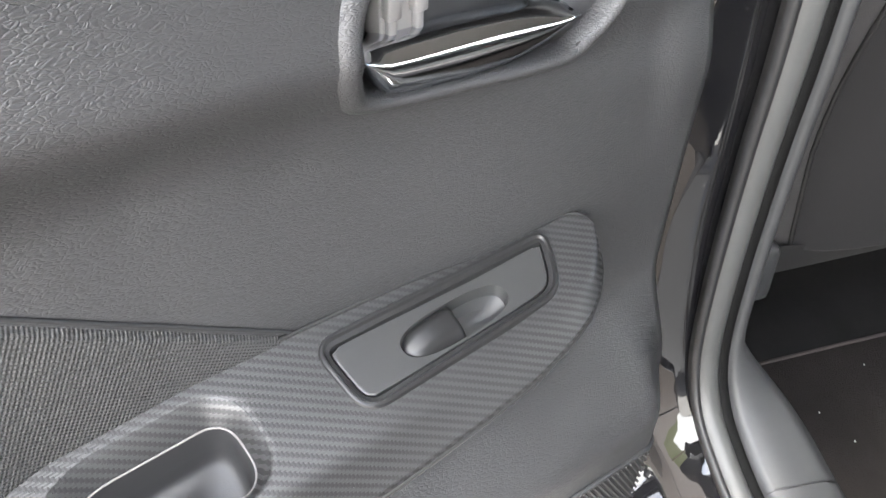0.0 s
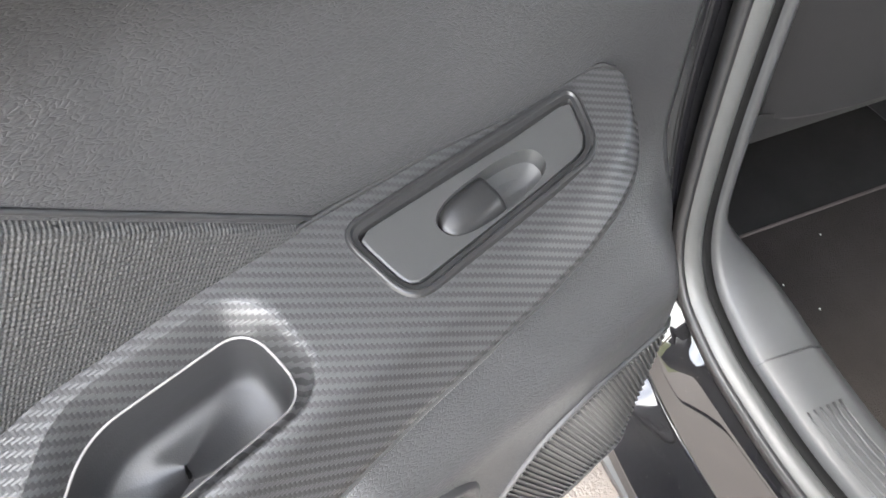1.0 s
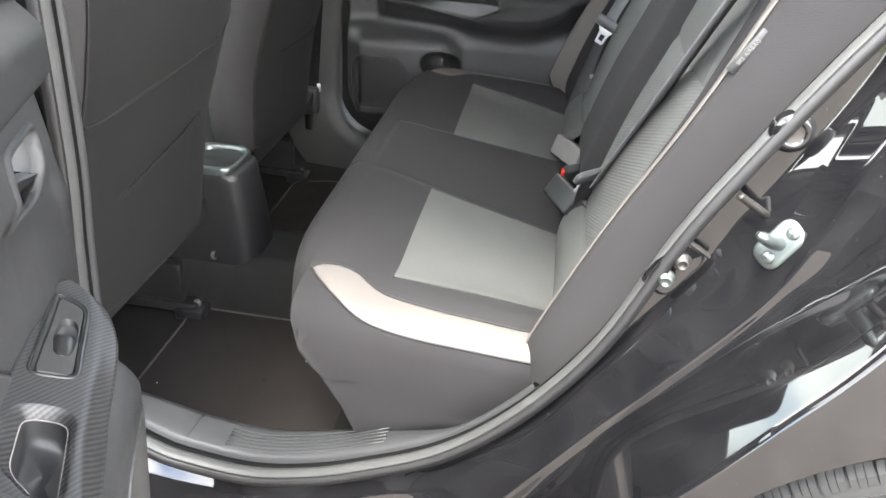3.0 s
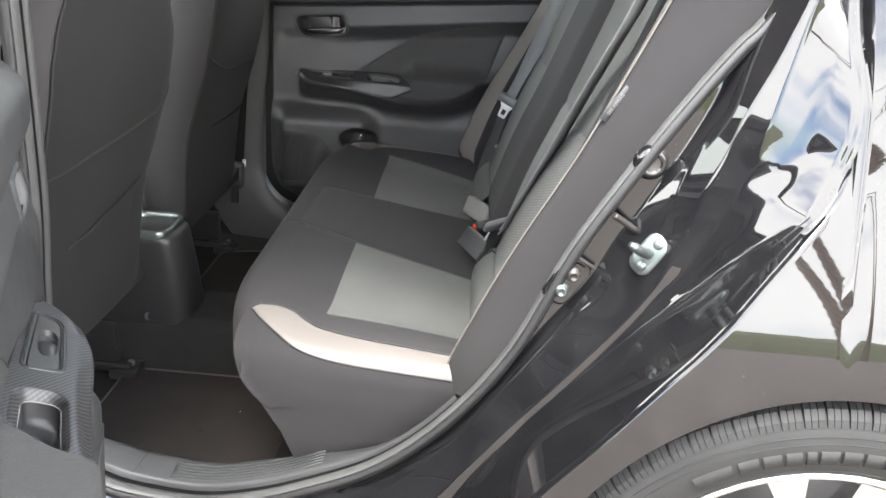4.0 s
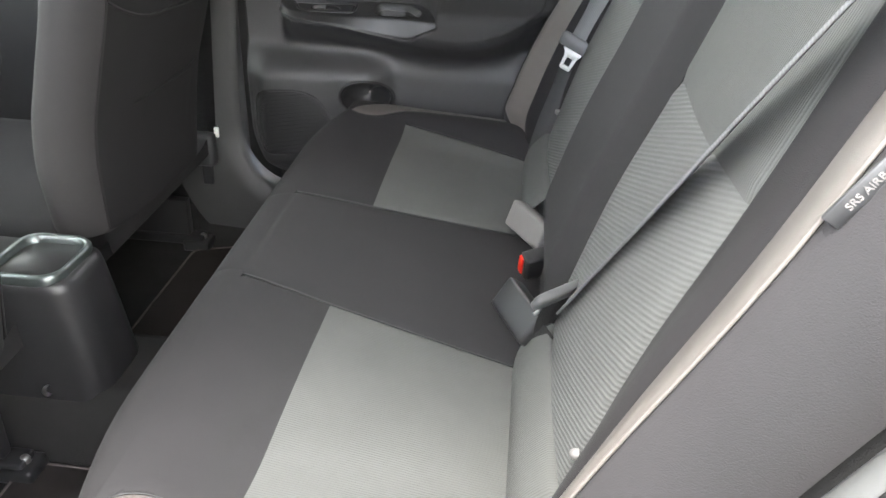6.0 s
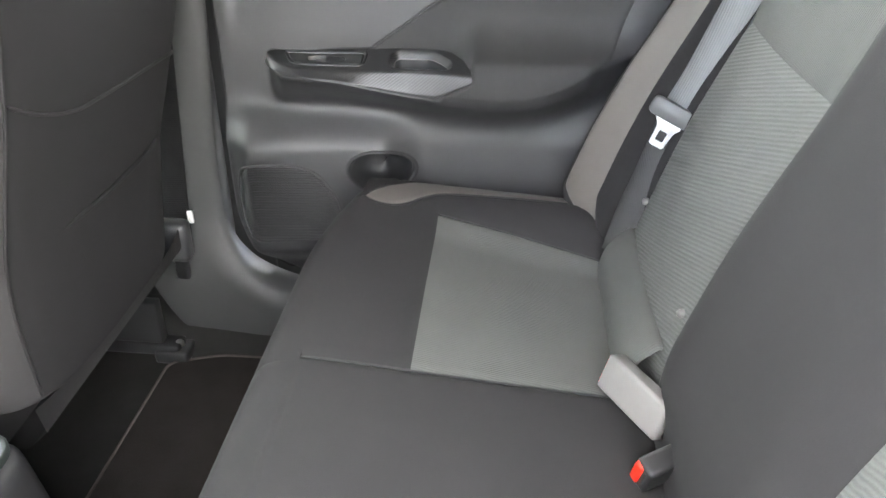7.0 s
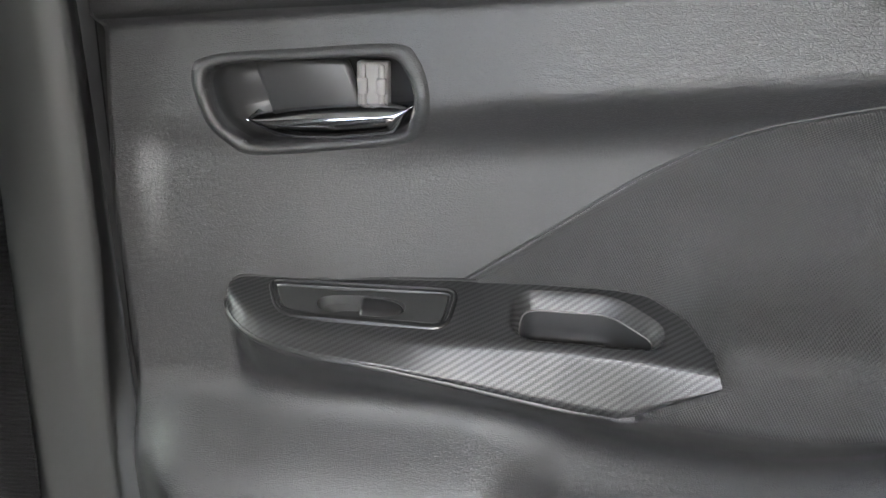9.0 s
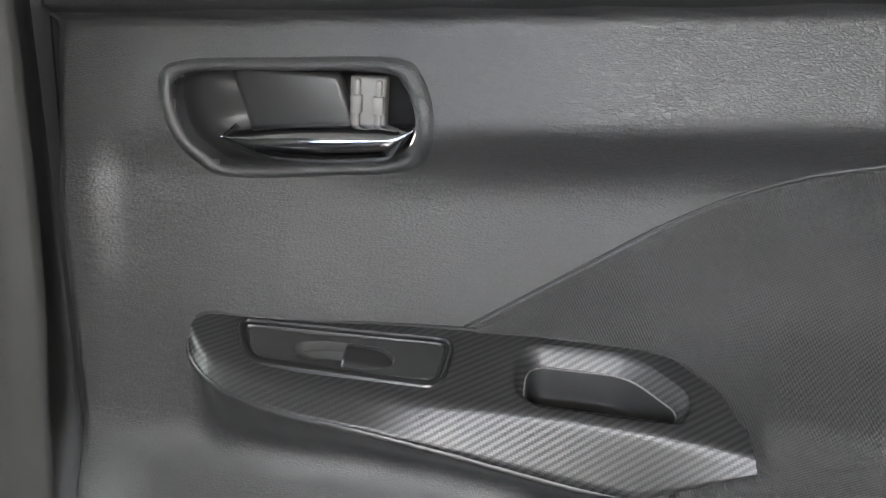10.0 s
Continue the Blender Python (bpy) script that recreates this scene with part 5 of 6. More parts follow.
# ---------------------------------------------------------------- sill, pillars, floor
def sill_trim(sgn):
    """Trim that runs from the pillar along the sill and up to the rear seat."""
    line = [p for p in K_LINE]
    n_end = next(i for i, p in enumerate(line) if p.x > -0.335)
    line = line[:n_end + 1]
    rows = []
    for i, p in enumerate(line):
        t = line[min(i + 1, len(line) - 1)] - line[max(i - 1, 0)]
        n = Vector((t.z, 0, -t.x)).normalized() * -1
        if n.z < -0.2 or (abs(n.z) <= 0.2 and n.x < 0 and p.x < -0.7):
            n = -n
        floor_side = step(0.36 - p.z, -0.05, 0.065)
        r = []
        pil = 1 - floor_side
        base = 0.0 if sgn < 0 else -0.042
        for d, y, d_p, y_p in ((-0.010, 0.655, -0.010, 0.655), (0.008, 0.652, 0.006, 0.653), (0.012, 0.646, 0.009, 0.649), (0.011, 0.60, 0.006, 0.643),
                               (0.002, 0.585, -0.010, 0.638), (-0.03, 0.574, -0.05, 0.634), (-0.16, 0.568, -0.16, 0.634)):
            dd, yy = base + d + (d_p - d) * pil, y + (y_p - y) * pil
            if sgn > 0:
                yy -= 0.018 * pil
            r.append((p.x + n.x * dd, sgn * yy, p.z + n.z * dd))
        rows.append(r)
    bm = bmesh.new()
    skin(bm, rows)
    return bm, line


bm, sill_line = sill_trim(-1)
sill = solid("sill_trim", bm, M_SCUFF, "grey plastic sill trim below the open doorway", "sill trim", "structure")


def sill_top(i, y):
    """A point on the flat top of the sill trim."""
    p, t = sill_line[i], sill_line[min(i + 1, len(sill_line) - 1)] - sill_line[i - 1]
    n = Vector((-t.z, 0, t.x)).normalized()
    return p + n * (0.0115 + 0.0006) + Vector((0, y, 0))


for k in range(6):
    bm = bmesh.new()
    pts = [sill_top(i, -0.640 + 0.0065 * k) for i, p in enumerate(sill_line) if -0.75 < p.x < -0.50 and p.z < 0.45]
    sweep(bm, pts, [(0.0013, -0.001), (0.0006, 0.0007), (-0.0006, 0.0007), (-0.0013, -0.001)], (0, 0, 1))
    part("tread_rib", bm, M_SCUFF, sill)
bm = bmesh.new()
k0 = min(range(len(sill_line)), key=lambda i: abs(sill_line[i].x + 0.785) if sill_line[i].z < 0.4 else 9)
p = sill_line[k0]
sweep(bm, [(p.x - 0.003, -0.652, p.z + 0.008), (p.x - 0.002, -0.645, p.z + 0.0127), (p.x, -0.60, p.z + 0.0117), (p.x, -0.586, p.z + 0.003)], [(0.0009, -0.001), (0.0009, 0.0006), (-0.0009, 0.0006), (-0.0009, -0.001)], (0, 0, 1))
part("trim_joint", bm, M_BLACK, sill)
bm, _ = sill_trim(1)
solid("sill_trim", bm, M_PILLAR, "grey plastic sill and pillar trim beside the closed door", "sill trim", "structure")

# floor with the tunnel
rows = []
for x in np.linspace(-2.2, -0.52, 60):
    r = []
    for y in np.linspace(-0.66, 0.67, 67):
        z = 0.148 + 0.105 * (1 - step(abs(y), 0.075, 0.135)) + 0.05 * step(abs(y), 0.53, 0.59)
        z += 0.05 * step(-x, 1.05, 1.35) * step(abs(y), 0.12, 0.2) * 0
        if x > -0.66:
            z += 0.12 * step(x, -0.66, -0.54)
        r.append((x, y, z))
    rows.append(r)
bm = bmesh.new()
skin(bm, rows)
solid("floor", bm, M_CARPET, "black carpeted cabin floor with a centre tunnel", "floor", "structure")


def floor_mat(label, sgn):
    out = rounded([(-1.018, 0.135), (-0.60, 0.135), (-0.60, 0.50), (-0.72, 0.545), (-0.93, 0.545), (-1.018, 0.515)], 0.02, 5)
    mid = Vector((-0.8, 0.33))
    rows = []
    for k, h in ((1.0, 0.000), (1.0, 0.006), (0.985, 0.0075), (0.6, 0.0075), (0.02, 0.0075)):
        rows.append([((p.x - mid.x) * k + mid.x, sgn * ((p.y - mid.y) * k + mid.y), 0.150 + h) for p in out])
    bm = bmesh.new()
    skin(bm, rows, closed_v=True)
    ob = thing("floor_mat", label, "floor mat", (-0.8, 0.33 * sgn, 0.15), "floor mats")
    part("mat", bm, M_MAT, ob)
    bm = bmesh.new()
    sweep(bm, [(p.x, sgn * p.y, 0.156) for p in out], disc(0.0032, 6), (0, 0, 1), closed=True)
    part("binding", bm, M_BINDING, ob, "stitched edge binding")


M_BINDING = cloth("mat binding", (0.10, 0.085, 0.08), (1, 1, 0), 0.002)
floor_mat("dark brown-black carpet mat with bound edges, a few crumbs", -1)
floor_mat("dark carpet mat on the passenger side floor", 1)
random.seed(4)
for k in range(4):
    bm = bmesh.new()
    bmesh.ops.create_icosphere(bm, subdivisions=1, radius=0.0012)
    bmesh.ops.transform(bm, matrix=Matrix.Translation((random.uniform(-1.0, -0.72), random.uniform(-0.5, -0.2), 0.1585)) @ Matrix.Diagonal((1.4, 0.8, 0.5, 1)), verts=bm.verts)
    solid("crumb", bm, M_WHITE, "tiny pale crumb on the floor mat", "crumb", group="crumbs on the mat")


# ---------------------------------------------------------------- front seats and console
SEAT_X = eased([(0.27, -0.972), (0.38, -0.962), (0.57, -0.943), (0.67, -0.917), (0.77, -0.888), (0.855, -0.872), (0.93, -0.868), (1.06, -0.872)])


def seat_x(z):
    return lerp(z, SEAT_X)


def front_seat(name, label, y0):
    ob = thing(name, label, "car seat", (-1.1, y0, 0.15), "front seats")

    def section(z, k=1.0):
        xr = seat_x(z) - (0.010 if y0 > 0 else 0.0)
        half = lerp(z, [(0.27, 0.19), (0.33, 0.21), (0.42, 0.226), (0.53, 0.242), (0.65, 0.247), (0.80, 0.250), (0.87, 0.246), (0.92, 0.225), (0.96, 0.19), (1.0, 0.15), (1.04, 0.10), (1.06, 0.05)]) * k
        deep = lerp(z, [(0.27, 0.11), (0.5, 0.13), (0.9, 0.12), (1.06, 0.03)])
        r = []
        for j in range(40):
            a = 2 * math.pi * j / 40
            c, s = math.cos(a), math.sin(a)
            u = math.copysign(abs(c) ** 0.42, c)
            w = math.copysign(abs(s) ** 0.62, s)
            x = xr - deep * 0.5 + deep * 0.5 * w
            if w > 0:
                x += 0.006 - 0.020 * u ** 4
            # the passenger seat is slimmer beside the pillar
            r.append((x, y0 + half * u * (0.90 if y0 > 0 and u > 0 else 1.0), z))
        return r

    rows = [section(z) for z in np.linspace(0.40, 1.06, 42)]
    bm = bmesh.new()
    vs = skin(bm, rows, closed_v=True)
    cap(bm, vs[-1])
    part("backrest", bm, M_SEATSIDE, ob, "dark cloth backrest with paler side bolsters")
    # blacker rear panel, inset between the bolsters
    def rear(z, u, off):
        r = section(z)
        f = 5 + 10 * (1 - u) / 2
        j = min(int(f), 14)
        return Vector(r[j]).lerp(Vector(r[j + 1]), f - j) + Vector((off, 0, 0))

    rows = []
    for q in range(41):
        z = 0.405 + 0.60 * q / 40
        rows.append([rear(z, -1 + j / 10, 0.0035 * min(1.0, 4 * (1 - abs(-1 + j / 10)) + 0.1)) for j in range(21)])
    bm = bmesh.new()
    skin(bm, rows)
    part("rear_panel", bm, M_SEATBACK, ob, "black cloth rear panel")
    seams = [[rear(z, s, 0.003) for z in np.linspace(0.41, 0.99, 30)] for s in (-1, 1)]
    seams.append([rear(0.735 + 0.035 * (u if y0 < 0 else -u) + 0.012 * u * u, u, 0.0045) for u in np.linspace(-0.98, 0.98, 24)])
    for pts in seams:
        bm = bmesh.new()
        sweep(bm, pts, disc(0.0021, 6), (0, 1, 0.2))
        part("seam", bm, M_SEAM, ob, "stitched seam")
    # map pocket on the rear face
    rows = []
    for j in range(31):
        u = (j / 30) * 2 - 1
        top = 0.60 + 0.03 * u if y0 < 0 else 0.605
        r = []
        for q in range(15):
            t = q / 14
            z = 0.425 + (top - 0.425) * t
            xr = seat_x(z) + (0.004 if y0 < 0 else -0.006)
            r.append((xr + 0.004 + 0.005 * t * (1 - u * u) - 0.030 * abs(u) ** 4, y0 + 0.185 * u, z))
        rows.append(r)
    bm = bmesh.new()
    skin(bm, rows)
    part("map_pocket", bm, M_SEATBACK, ob)
    bm = bmesh.new()
    sweep(bm, [Vector(r[-1]) + Vector((0.001, 0, 0)) for r in rows], disc(0.0032, 6), (0, 0, 1))
    part("pocket_hem", bm, M_SEATBACK, ob, "rolled hem of the map pocket")
    # lower closing flap and plastic corner
    rows = []
    for j in range(25):
        u = (j / 24) * 2 - 1
        rows.append([(-0.956 - 0.02 * abs(u) ** 3, y0 + 0.222 * u, 0.412), (-0.972, y0 + 0.22 * u, 0.375), (-1.01, y0 + 0.21 * u, 0.335), (-1.12, y0 + 0.20 * u, 0.305)])
    bm = bmesh.new()
    skin(bm, rows)
    part("lower_flap", bm, M_SEATBACK, ob)
    for s in (math.copysign(1, y0),):
        bm = bmesh.new()
        box(bm, (-1.10, y0 + s * 0.222 - 0.016, 0.345), (-0.962, y0 + s * 0.222 + 0.016, 0.418), 0.012, 3)
        part("hinge_cover", bm, M_SCUFF, ob)
    bm = bmesh.new()
    box(bm, (-1.52, y0 - 0.25, 0.28), (-1.05, y0 + 0.25, 0.42), 0.05, 4)
    part("cushion", bm, M_DARK, ob)
    for s in (-1, 1):
        bm = bmesh.new()
        box(bm, (-1.5, y0 + s * 0.20 - 0.018, 0.165), (-1.0, y0 + s * 0.20 + 0.018, 0.185), 0.004, 2)
        box(bm, (-1.5, y0 + s * 0.20 - 0.010, 0.185), (-1.03, y0 + s * 0.20 + 0.010, 0.27), 0.003, 2)
        box(bm, (-1.045, y0 + s * 0.20 - 0.024, 0.150), (-0.985, y0 + s * 0.20 + 0.024, 0.176), 0.006, 2)
        rail = part("rail", bm, M_BLACK, ob, "black seat rail on the floor")
        bm = bmesh.new()
        lathe(bm, [(0.0001, 0.010), (0.006, 0.0095), (0.008, 0.006), (0.008, 0.0)], "z", 12, (-1.005, y0 + s * 0.20, 0.176))
        part("rail_bolt", bm, M_STEEL, rail)


front_seat("driver_seat", "black cloth driver seat, backrest seen from behind", -0.352)
front_seat("passenger_seat", "black cloth passenger seat, backrest seen from behind", 0.342)

cn = thing("centre_console", "black centre console with a bright-rimmed rear cup", "console", (-1.1, 0, 0.2))
rows = []
for z, xr, h in ((0.16, -0.895, 0.078), (0.24, -0.902, 0.071), (0.34, -0.913, 0.066), (0.42, -0.926, 0.064), (0.432, -0.930, 0.064), (0.438, -0.937, 0.059)):
    r = []
    for p in rounded([(-1.6, -h), (xr, -h), (xr, h), (-1.6, h)], 0.045, 7):
        r.append((p.x, p.y - 0.014, z))
    rows.append(r)
bm = bmesh.new()
vs = skin(bm, rows, closed_v=True)
cap(bm, vs[-1])
part("console_body", bm, M_BLACK, cn)
bm = bmesh.new()
ring = rounded([(-1.055, -0.059), (-0.946, -0.059), (-0.946, 0.059), (-1.055, 0.059)], 0.035, 7)
mid = Vector((-1.0, 0))
rows = [[((p.x - mid.x) * k + mid.x, p.y * k - 0.014, h) for p in ring] for k, h in ((1.06, 0.434), (1.06, 0.446), (1.0, 0.451), (0.9, 0.448), (0.88, 0.436))]
skin(bm, rows, closed_v=True)
part("cup_rim", bm, M_ZINC, cn, "bright metallic cup rim")
bm = bmesh.new()
box(bm, (-1.6, -0.05, 0.45), (-1.09, 0.05, 0.56), 0.02, 3)
part("armrest_box", bm, M_DARK, cn)
bm = bmesh.new()
lathe(bm, [(0.0001, -0.006), (0.006, -0.005), (0.009, 0.0), (0.009, 0.004)], "x", 14, (-0.99, -0.088, 0.259))
part("fixing_clip", bm, M_STEEL, cn)

# front passenger belt on the far pillar
fb = thing("front_seat_belt", "dark belt webbing down the far pillar to its anchor", "seat belt", (-0.99, 0.60, 0.3))
bm = bmesh.new()
strap(bm, spline([(-0.955, 0.600, 1.1), (-0.966, 0.600, 0.85), (-0.981, 0.600, 0.64), (-0.996, 0.599, 0.42), (-0.998, 0.597, 0.37)], 6), 0.047, (1, 0.1, 0))
part("webbing", bm, M_WEB, fb)
bm = bmesh.new()
box(bm, (-1.020, 0.588, 0.332), (-0.976, 0.606, 0.375), 0.006, 2)
box(bm, (-1.010, 0.586, 0.285), (-0.986, 0.604, 0.340), 0.007, 3)
part("anchor_cover", bm, M_BLACK, fb)
bm = bmesh.new()
strap(bm, spline([(-0.998, 0.600, 0.300), (-0.992, 0.600, 0.26), (-0.980, 0.600, 0.215)], 5), 0.012, (1, 0.2, 0), 0.003)
part("anchor_strap", bm, M_BLACK, fb)
bm = bmesh.new()
box(bm, (-0.976, 0.597, 0.395), (-0.966, 0.603, 0.418), 0.002, 2)
part("belt_stop", bm, M_WHITE, fb, "small white belt stop")


# ---------------------------------------------------------------- cabin shell
def slab(name, lo, hi, mat, label, bevel=0.01):
    bm = bmesh.new()
    box(bm, lo, hi, bevel)
    return solid(name, bm, mat, label, name.split("_")[0], "structure")


# out of view: roof and rails added to block sky light over the cabin
slab("roof", (-1.8, -0.70, 1.425), (0.8, 0.70, 1.46), M_PAINT, "unseen glossy black car roof that blocks sky light")
slab("rail_near", (-1.8, -0.70, 1.345), (0.8, -0.625, 1.424), M_BLACK, "unseen black roof rail that shades the open doorway")
slab("rail_far", (-1.8, 0.625, 1.345), (0.8, 0.70, 1.424), M_BLACK, "unseen black roof rail that blocks light above the closed door")
# unseen; throws soft light down onto seats and doors
slab("ceiling", (-1.75, -0.62, 1.36), (0.75, 0.62, 1.42), M_HEAD, "unseen headliner, pale to bounce light into the cabin")
slab("wall_far_front", (-1.95, 0.66, 0.14), (-1.015, 0.72, 0.86), M_PAD, "front passenger door trim across the cabin")
slab("wall_far_rear", (-0.12, 0.66, 0.14), (0.75, 0.84, 0.93), M_PAD, "far rear side trim behind the seat")
slab("wall_rear", (0.02, -0.655, 0.14), (0.08, 0.655, 1.02), M_CARPET, "back of the bench and boot bulkhead")
slab("parcel_shelf", (0.06, -0.64, 0.99), (0.6, 0.64, 1.02), M_CARPET, "black parcel shelf below the rear window")
slab("pillar_far_centre", (-1.02, 0.622, 0.14), (-0.925, 0.68, 1.38), M_PILLAR, "grey plastic centre pillar trim")
# black fillers added to stop daylight leaking past the closed door's trim
slab("pillar_far_inner", (-0.95, 0.690, 0.14), (-0.86, 0.72, 1.3), M_BLACK, "black filler behind the trim, blocking daylight in the gap", 0.003)
slab("sill_far", (-0.95, 0.692, 0.14), (-0.1, 0.72, 0.36), M_BLACK, "black filler below the closed door, blocking daylight", 0.003)
slab("pillar_far_rear", (0.12, 0.56, 0.92), (0.72, 0.68, 1.38), M_HEAD, "far rear pillar trim")
slab("pillar_near_rear", (0.16, -0.68, 1.0), (0.72, -0.60, 1.38), M_HEAD, "near rear pillar trim")
slab("pillar_near_centre", (-1.02, -0.672, 0.14), (-0.91, -0.645, 1.38), M_SCUFF, "grey plastic centre pillar trim by the open door")
def glass(name, rows, mat, label):
    bm = bmesh.new()
    skin(bm, rows)
    solid(name, bm, mat, label, "window", "structure")


# panes added to limit the daylight that enters the cabin
glass("window_rear", [[(0.62 + 0.10 * k, y, 1.02 + 0.35 * (1 - k)) for k in (0, 0.5, 1)] for y in (-0.66, -0.3, 0, 0.3, 0.66)], M_PRIVACY, "unseen rear window glass, tinted to limit cabin light")
glass("window_front", [[(-2.15 + 0.42 * k, y, 0.85 + 0.52 * k) for k in (0, 0.5, 1)] for y in (-0.69, -0.3, 0, 0.3, 0.69)], M_GLASS, "windscreen glass above the dashboard")
glass("window_front_far", [[(x, 0.69 - 0.05 * k, 0.86 + 0.49 * k) for k in (0, 0.5, 1)] for x in (-2.0, -1.5, -1.02)], M_GLASS, "front passenger window glass")
slab("dashboard", (-2.2, -0.68, 0.14), (-1.75, 0.68, 0.85), M_PAD, "dark dashboard ahead of the front seats", 0.06)
slab("wall_near_front", (-1.95, -0.72, 0.14), (-1.02, -0.67, 0.86), M_PAD, "driver door trim beside the front seat")


# ---------------------------------------------------------------- rear wheel
wheel = body
bm = bmesh.new()
prof = [(0.235, -0.855), (0.238, -0.868), (0.250, -0.876), (0.275, -0.879), (0.296, -0.874), (0.306, -0.868), (0.311, -0.862), (0.314, -0.85), (0.315, -0.78), (0.314, -0.70), (0.30, -0.68), (0.24, -0.69)]
lathe(bm, [(r, y) for r, y in prof], "y", 96, (WX, 0.014, WZ))
tyre = part("tyre", bm, M_TYRE, wheel, "black rubber tyre")
lug = bmesh.new()
for lo, hi in ((-0.034, -0.0135), (-0.0110, 0.0095), (0.0120, 0.034)):
    rows = []
    for a in np.linspace(lo, hi, 4):
        rows.append([(r * math.sin(a + sk), y, r * math.cos(a + sk)) for r, y, sk in ((0.300, -0.8735, 0), (0.308, -0.8705, 0), (0.3165, -0.862, 0.004), (0.3205, -0.845, 0.014), (0.321, -0.81, 0.030), (0.312, -0.81, 0.030), (0.300, -0.85, 0.0))])
    vs = skin(lug, rows, closed_v=True)
    cap(lug, vs[0]), cap(lug, list(reversed(vs[-1])))
lug_me = finish("tread_block", lug, M_TYRE, False)
for k in range(82):
    ob = new("tread_block", lug_me)
    ob.parent = tyre
    ob.matrix_basis = Matrix.Translation((WX, 0.014, WZ)) @ Matrix.Rotation(2 * math.pi * k / 82, 4, "Y")
for r0, w in ((0.2905, 0.0010), (0.2825, 0.0007), (0.246, 0.0012)):
    bm = bmesh.new()
    yy = 0.014 + lerp(r0, [(0.238, -0.868), (0.250, -0.876), (0.275, -0.879), (0.296, -0.874)])
    sweep(bm, [(WX + r0 * math.cos(a), yy - 0.0002, WZ + r0 * math.sin(a)) for a in np.linspace(0, 2 * math.pi, 128, endpoint=False)], disc(w, 6), (0, 1, 0), closed=True)
    part("sidewall_line", bm, M_TYRE, tyre)
# maker's mark as plain raised bars
for a0, a1 in ((126, 117), (115.5, 111), (110, 106), (105, 101.5), (100.5, 98.5), (97.5, 93.5), (92.5, 88.5), (87.5, 83.5), (82.5, 79), (78, 75.5), (74, 69)):
    bm = bmesh.new()
    rows = []
    for a in np.linspace(radians(a0), radians(a1), 6):
        rows.append([(WX + r * math.cos(a), y, WZ + r * math.sin(a)) for r, y in ((0.2585, -0.8625), (0.2590, -0.8660), (0.2745, -0.8670), (0.2750, -0.8645))])
    vs = skin(bm, rows)
    part("raised_mark", bm, M_TYRE, tyre)
bm = bmesh.new()
lathe(bm, [(0.238, -0.852), (0.241, -0.862), (0.238, -0.868), (0.229, -0.866), (0.222, -0.855), (0.218, -0.83), (0.216, -0.72)], "y", 96, (WX, 0.014, WZ))
rim = part("rim", bm, M_ALLOY, wheel, "machined alloy rim")
for k in range(5):
    for s in (-1, 1):
        a = radians(90 + 72 * k + s * 13)
        bm = bmesh.new()
        rows = []
        for r, w, y in ((0.04, 0.022, -0.821), (0.12, 0.017, -0.834), (0.19, 0.015, -0.842), (0.224, 0.022, -0.846)):
            b2 = a - s * radians(9) * (1 - r / 0.224)
            c = Vector((WX + r * math.cos(b2), y, WZ + r * math.sin(b2)))
            t = Vector((-math.sin(b2), 0, math.cos(b2)))
            rows.append([c - t * w, c + t * w, c + t * w * 0.8 + Vector((0, 0.03, 0)), c - t * w * 0.8 + Vector((0, 0.03, 0))])
        skin(bm, rows, closed_v=True)
        part("spoke", bm, M_ALLOY, rim, smooth=False)
bm = bmesh.new()
lathe(bm, [(0.21, -0.74), (0.0001, -0.735)], "y", 40, (WX, 0.014, WZ))
part("brake_shield", bm, M_BLACK, rim)


# ---------------------------------------------------------------- outside, seen in the paint
m_bark, ns, ls, b = material("palm bark", (0.2, 0.15, 0.1), 0.95)
vec = place_of(ns, ls, (1, 1, 3))
vary(ns, ls, b, (0.2, 0.15, 0.1), 0.5, 5.0, vec)
m_frond, ns, ls, b = material("palm frond", (0.07, 0.10, 0.03), 0.6)
vary(ns, ls, b, (0.07, 0.10, 0.03), 0.5, 3.0, place_of(ns, ls))
m_hedge, ns, ls, b = material("scrub leaves", (0.10, 0.12, 0.05), 0.8)
vary(ns, ls, b, (0.11, 0.12, 0.05), 0.55, 1.2, place_of(ns, ls))


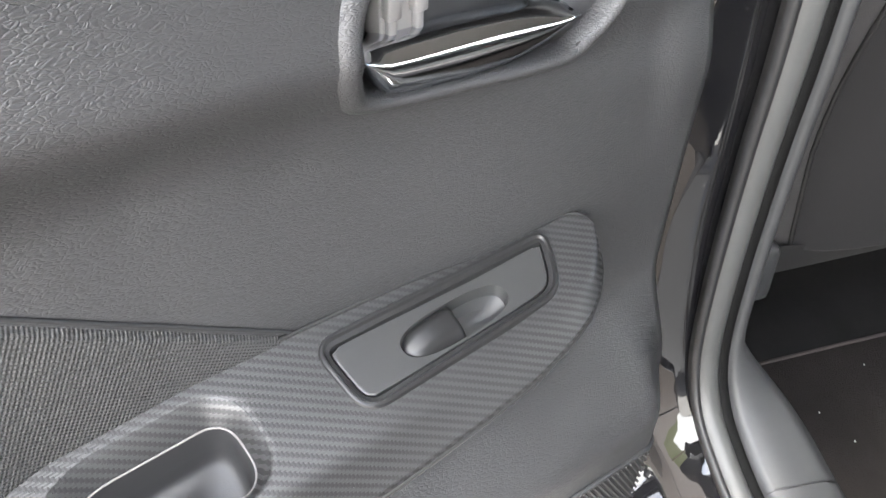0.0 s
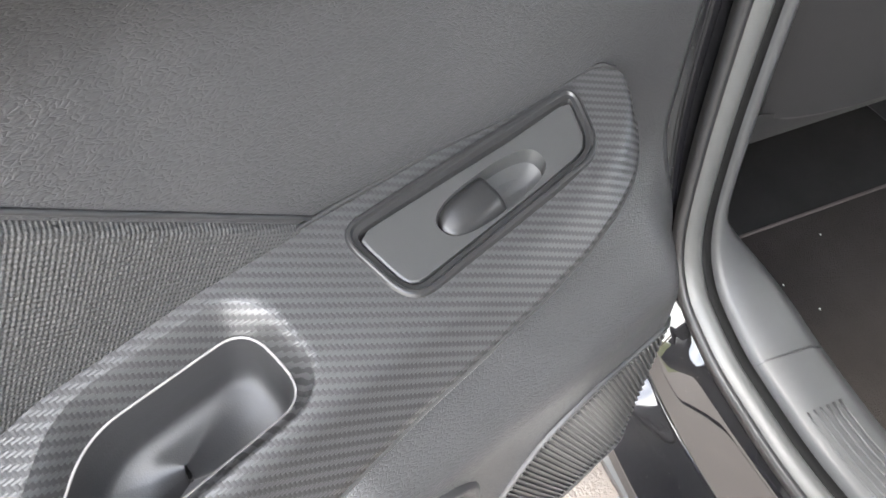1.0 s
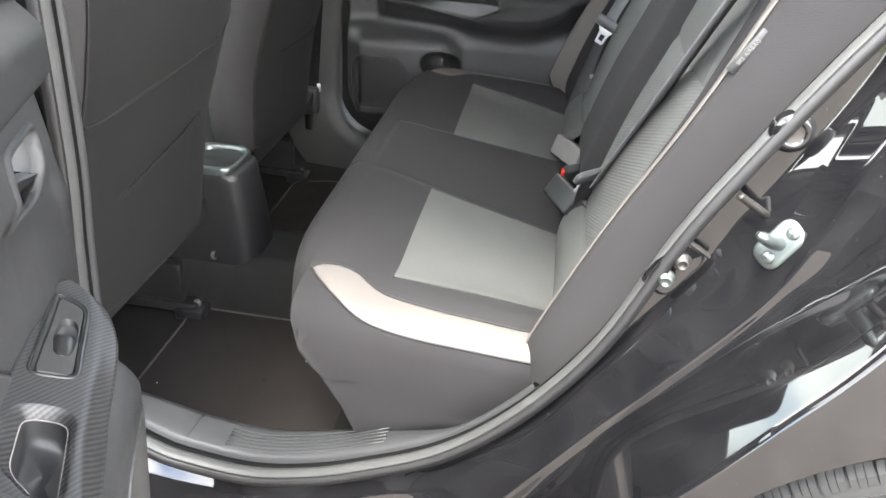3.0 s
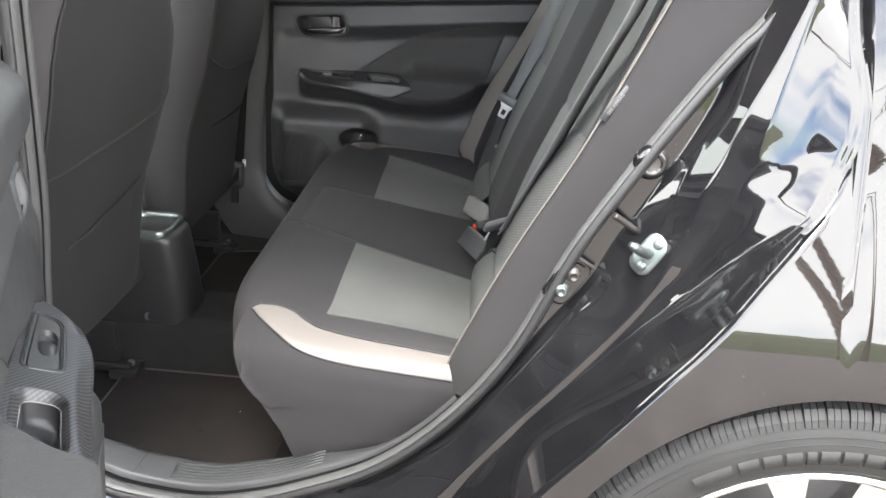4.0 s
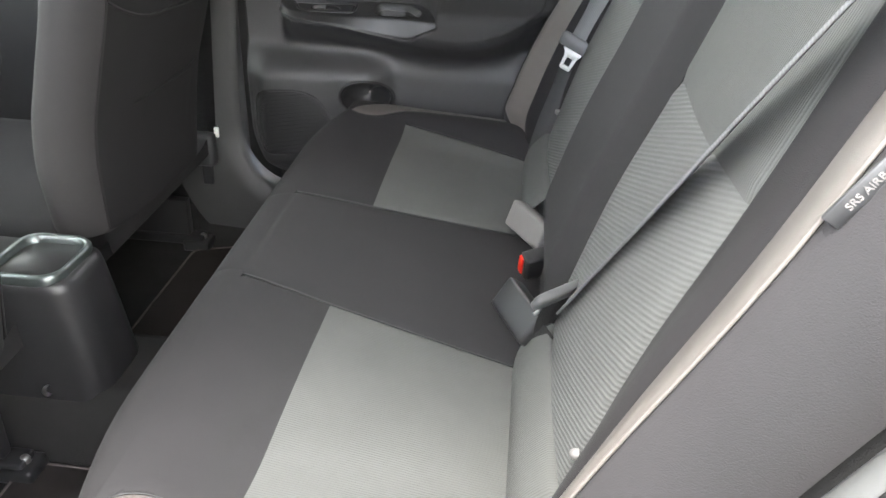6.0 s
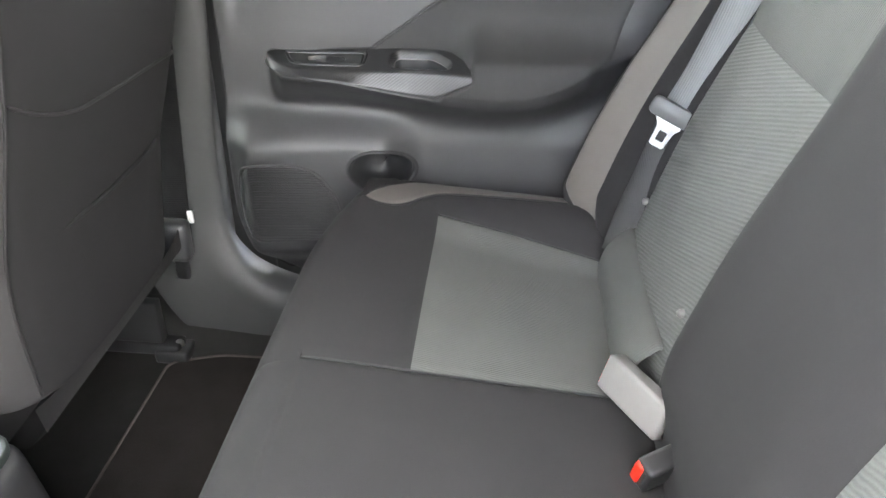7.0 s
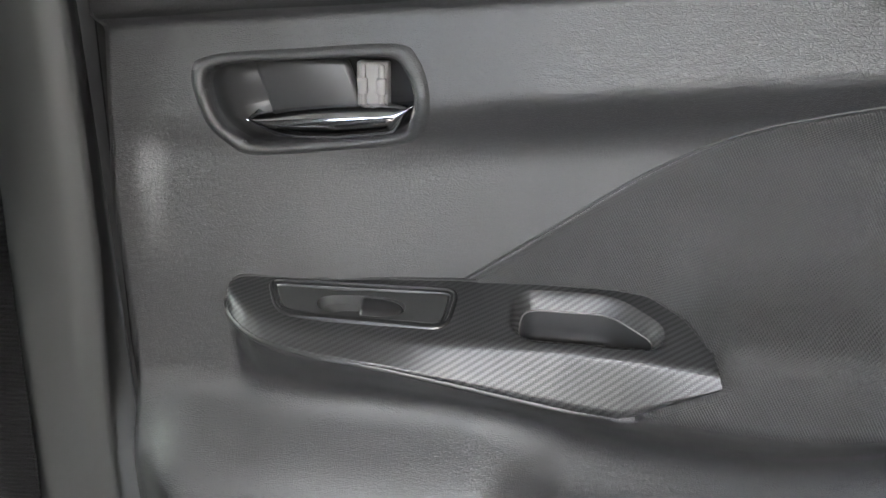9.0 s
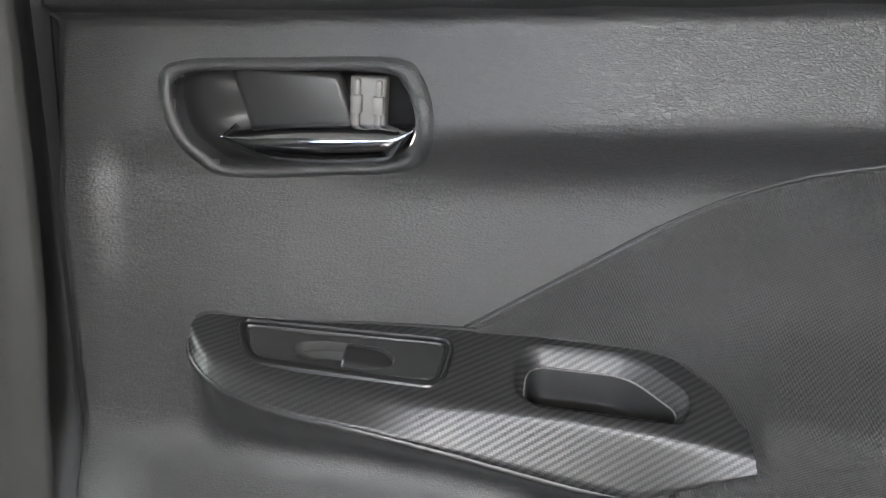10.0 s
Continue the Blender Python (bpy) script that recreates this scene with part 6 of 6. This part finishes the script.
def palm(x, y, h, lean, label):
    ob = thing("palm_tree", label, "tree", (x, y, 0), "palm trees")
    bm = bmesh.new()
    random.seed(int(x * 10))
    rows = []
    for i in range(60):
        t = i / 59
        r0 = 0.27 - 0.06 * t
        r = []
        for j in range(14):
            a = 2 * math.pi * j / 14
            k = r0 * (1 + 0.16 * ((i * 2 + j) % 3 - 1) + random.uniform(-0.06, 0.06))
            r.append((x + lean * t * t + k * math.cos(a), y + k * math.sin(a), h * t))
        rows.append(r)
    skin(bm, rows, closed_v=True)
    part("trunk", bm, m_bark, ob, "rough brown trunk", smooth=False)
    bm = bmesh.new()
    for k in range(34):
        a, el = random.uniform(0, 2 * math.pi), random.uniform(-0.7, 1.2)
        d = Vector((math.cos(a), math.sin(a), 0))
        c = Vector((x + lean, y, h))
        spine = [c + d * (2.4 * t * math.cos(el * (1 - 0.5 * t))) + Vector((0, 0, 2.4 * t * math.sin(el) - 1.5 * t * t)) for t in np.linspace(0, 1, 9)]
        side = Vector((-d.y, d.x, 0))
        for i in range(1, 9):
            for s in (-1, 1):
                p = spine[i]
                q = spine[i] + side * s * 0.5 * (1.15 - i / 9) + d * 0.25 - Vector((0, 0, 0.12))
                w = d * 0.07
                vs = [bm.verts.new(v) for v in (p - w, p + w, q)]
                bm.faces.new(vs)
    part("crown", bm, m_frond, ob, "drooping green fronds")


palm(14.0, -28.0, 27.0, -1.2, "tall rough-trunked palm across the lot")
palm(14.6, -28.4, 29.0, 1.6, "tall palm with a shaggy brown trunk")
bm = bmesh.new()
random.seed(9)
rows = []
for i in range(121):
    x = -60 + i
    rows.append([(x, -34 + 0.5 * math.sin(x * 0.3), 0.0), (x, -36, 1.2 + 0.2 * math.sin(x * 0.21)), (x, -39, 2.8 + 0.5 * math.sin(x * 0.13) + random.uniform(-0.12, 0.12)), (x, -43, 4.0 + 0.8 * math.sin(x * 0.09 + 1) + random.uniform(-0.2, 0.2)), (x, -46, 0)])
skin(bm, rows)
solid("grass_bank", bm, m_hedge, "low scrubby green bank at the edge of the lot", "grass bank", "stuff")
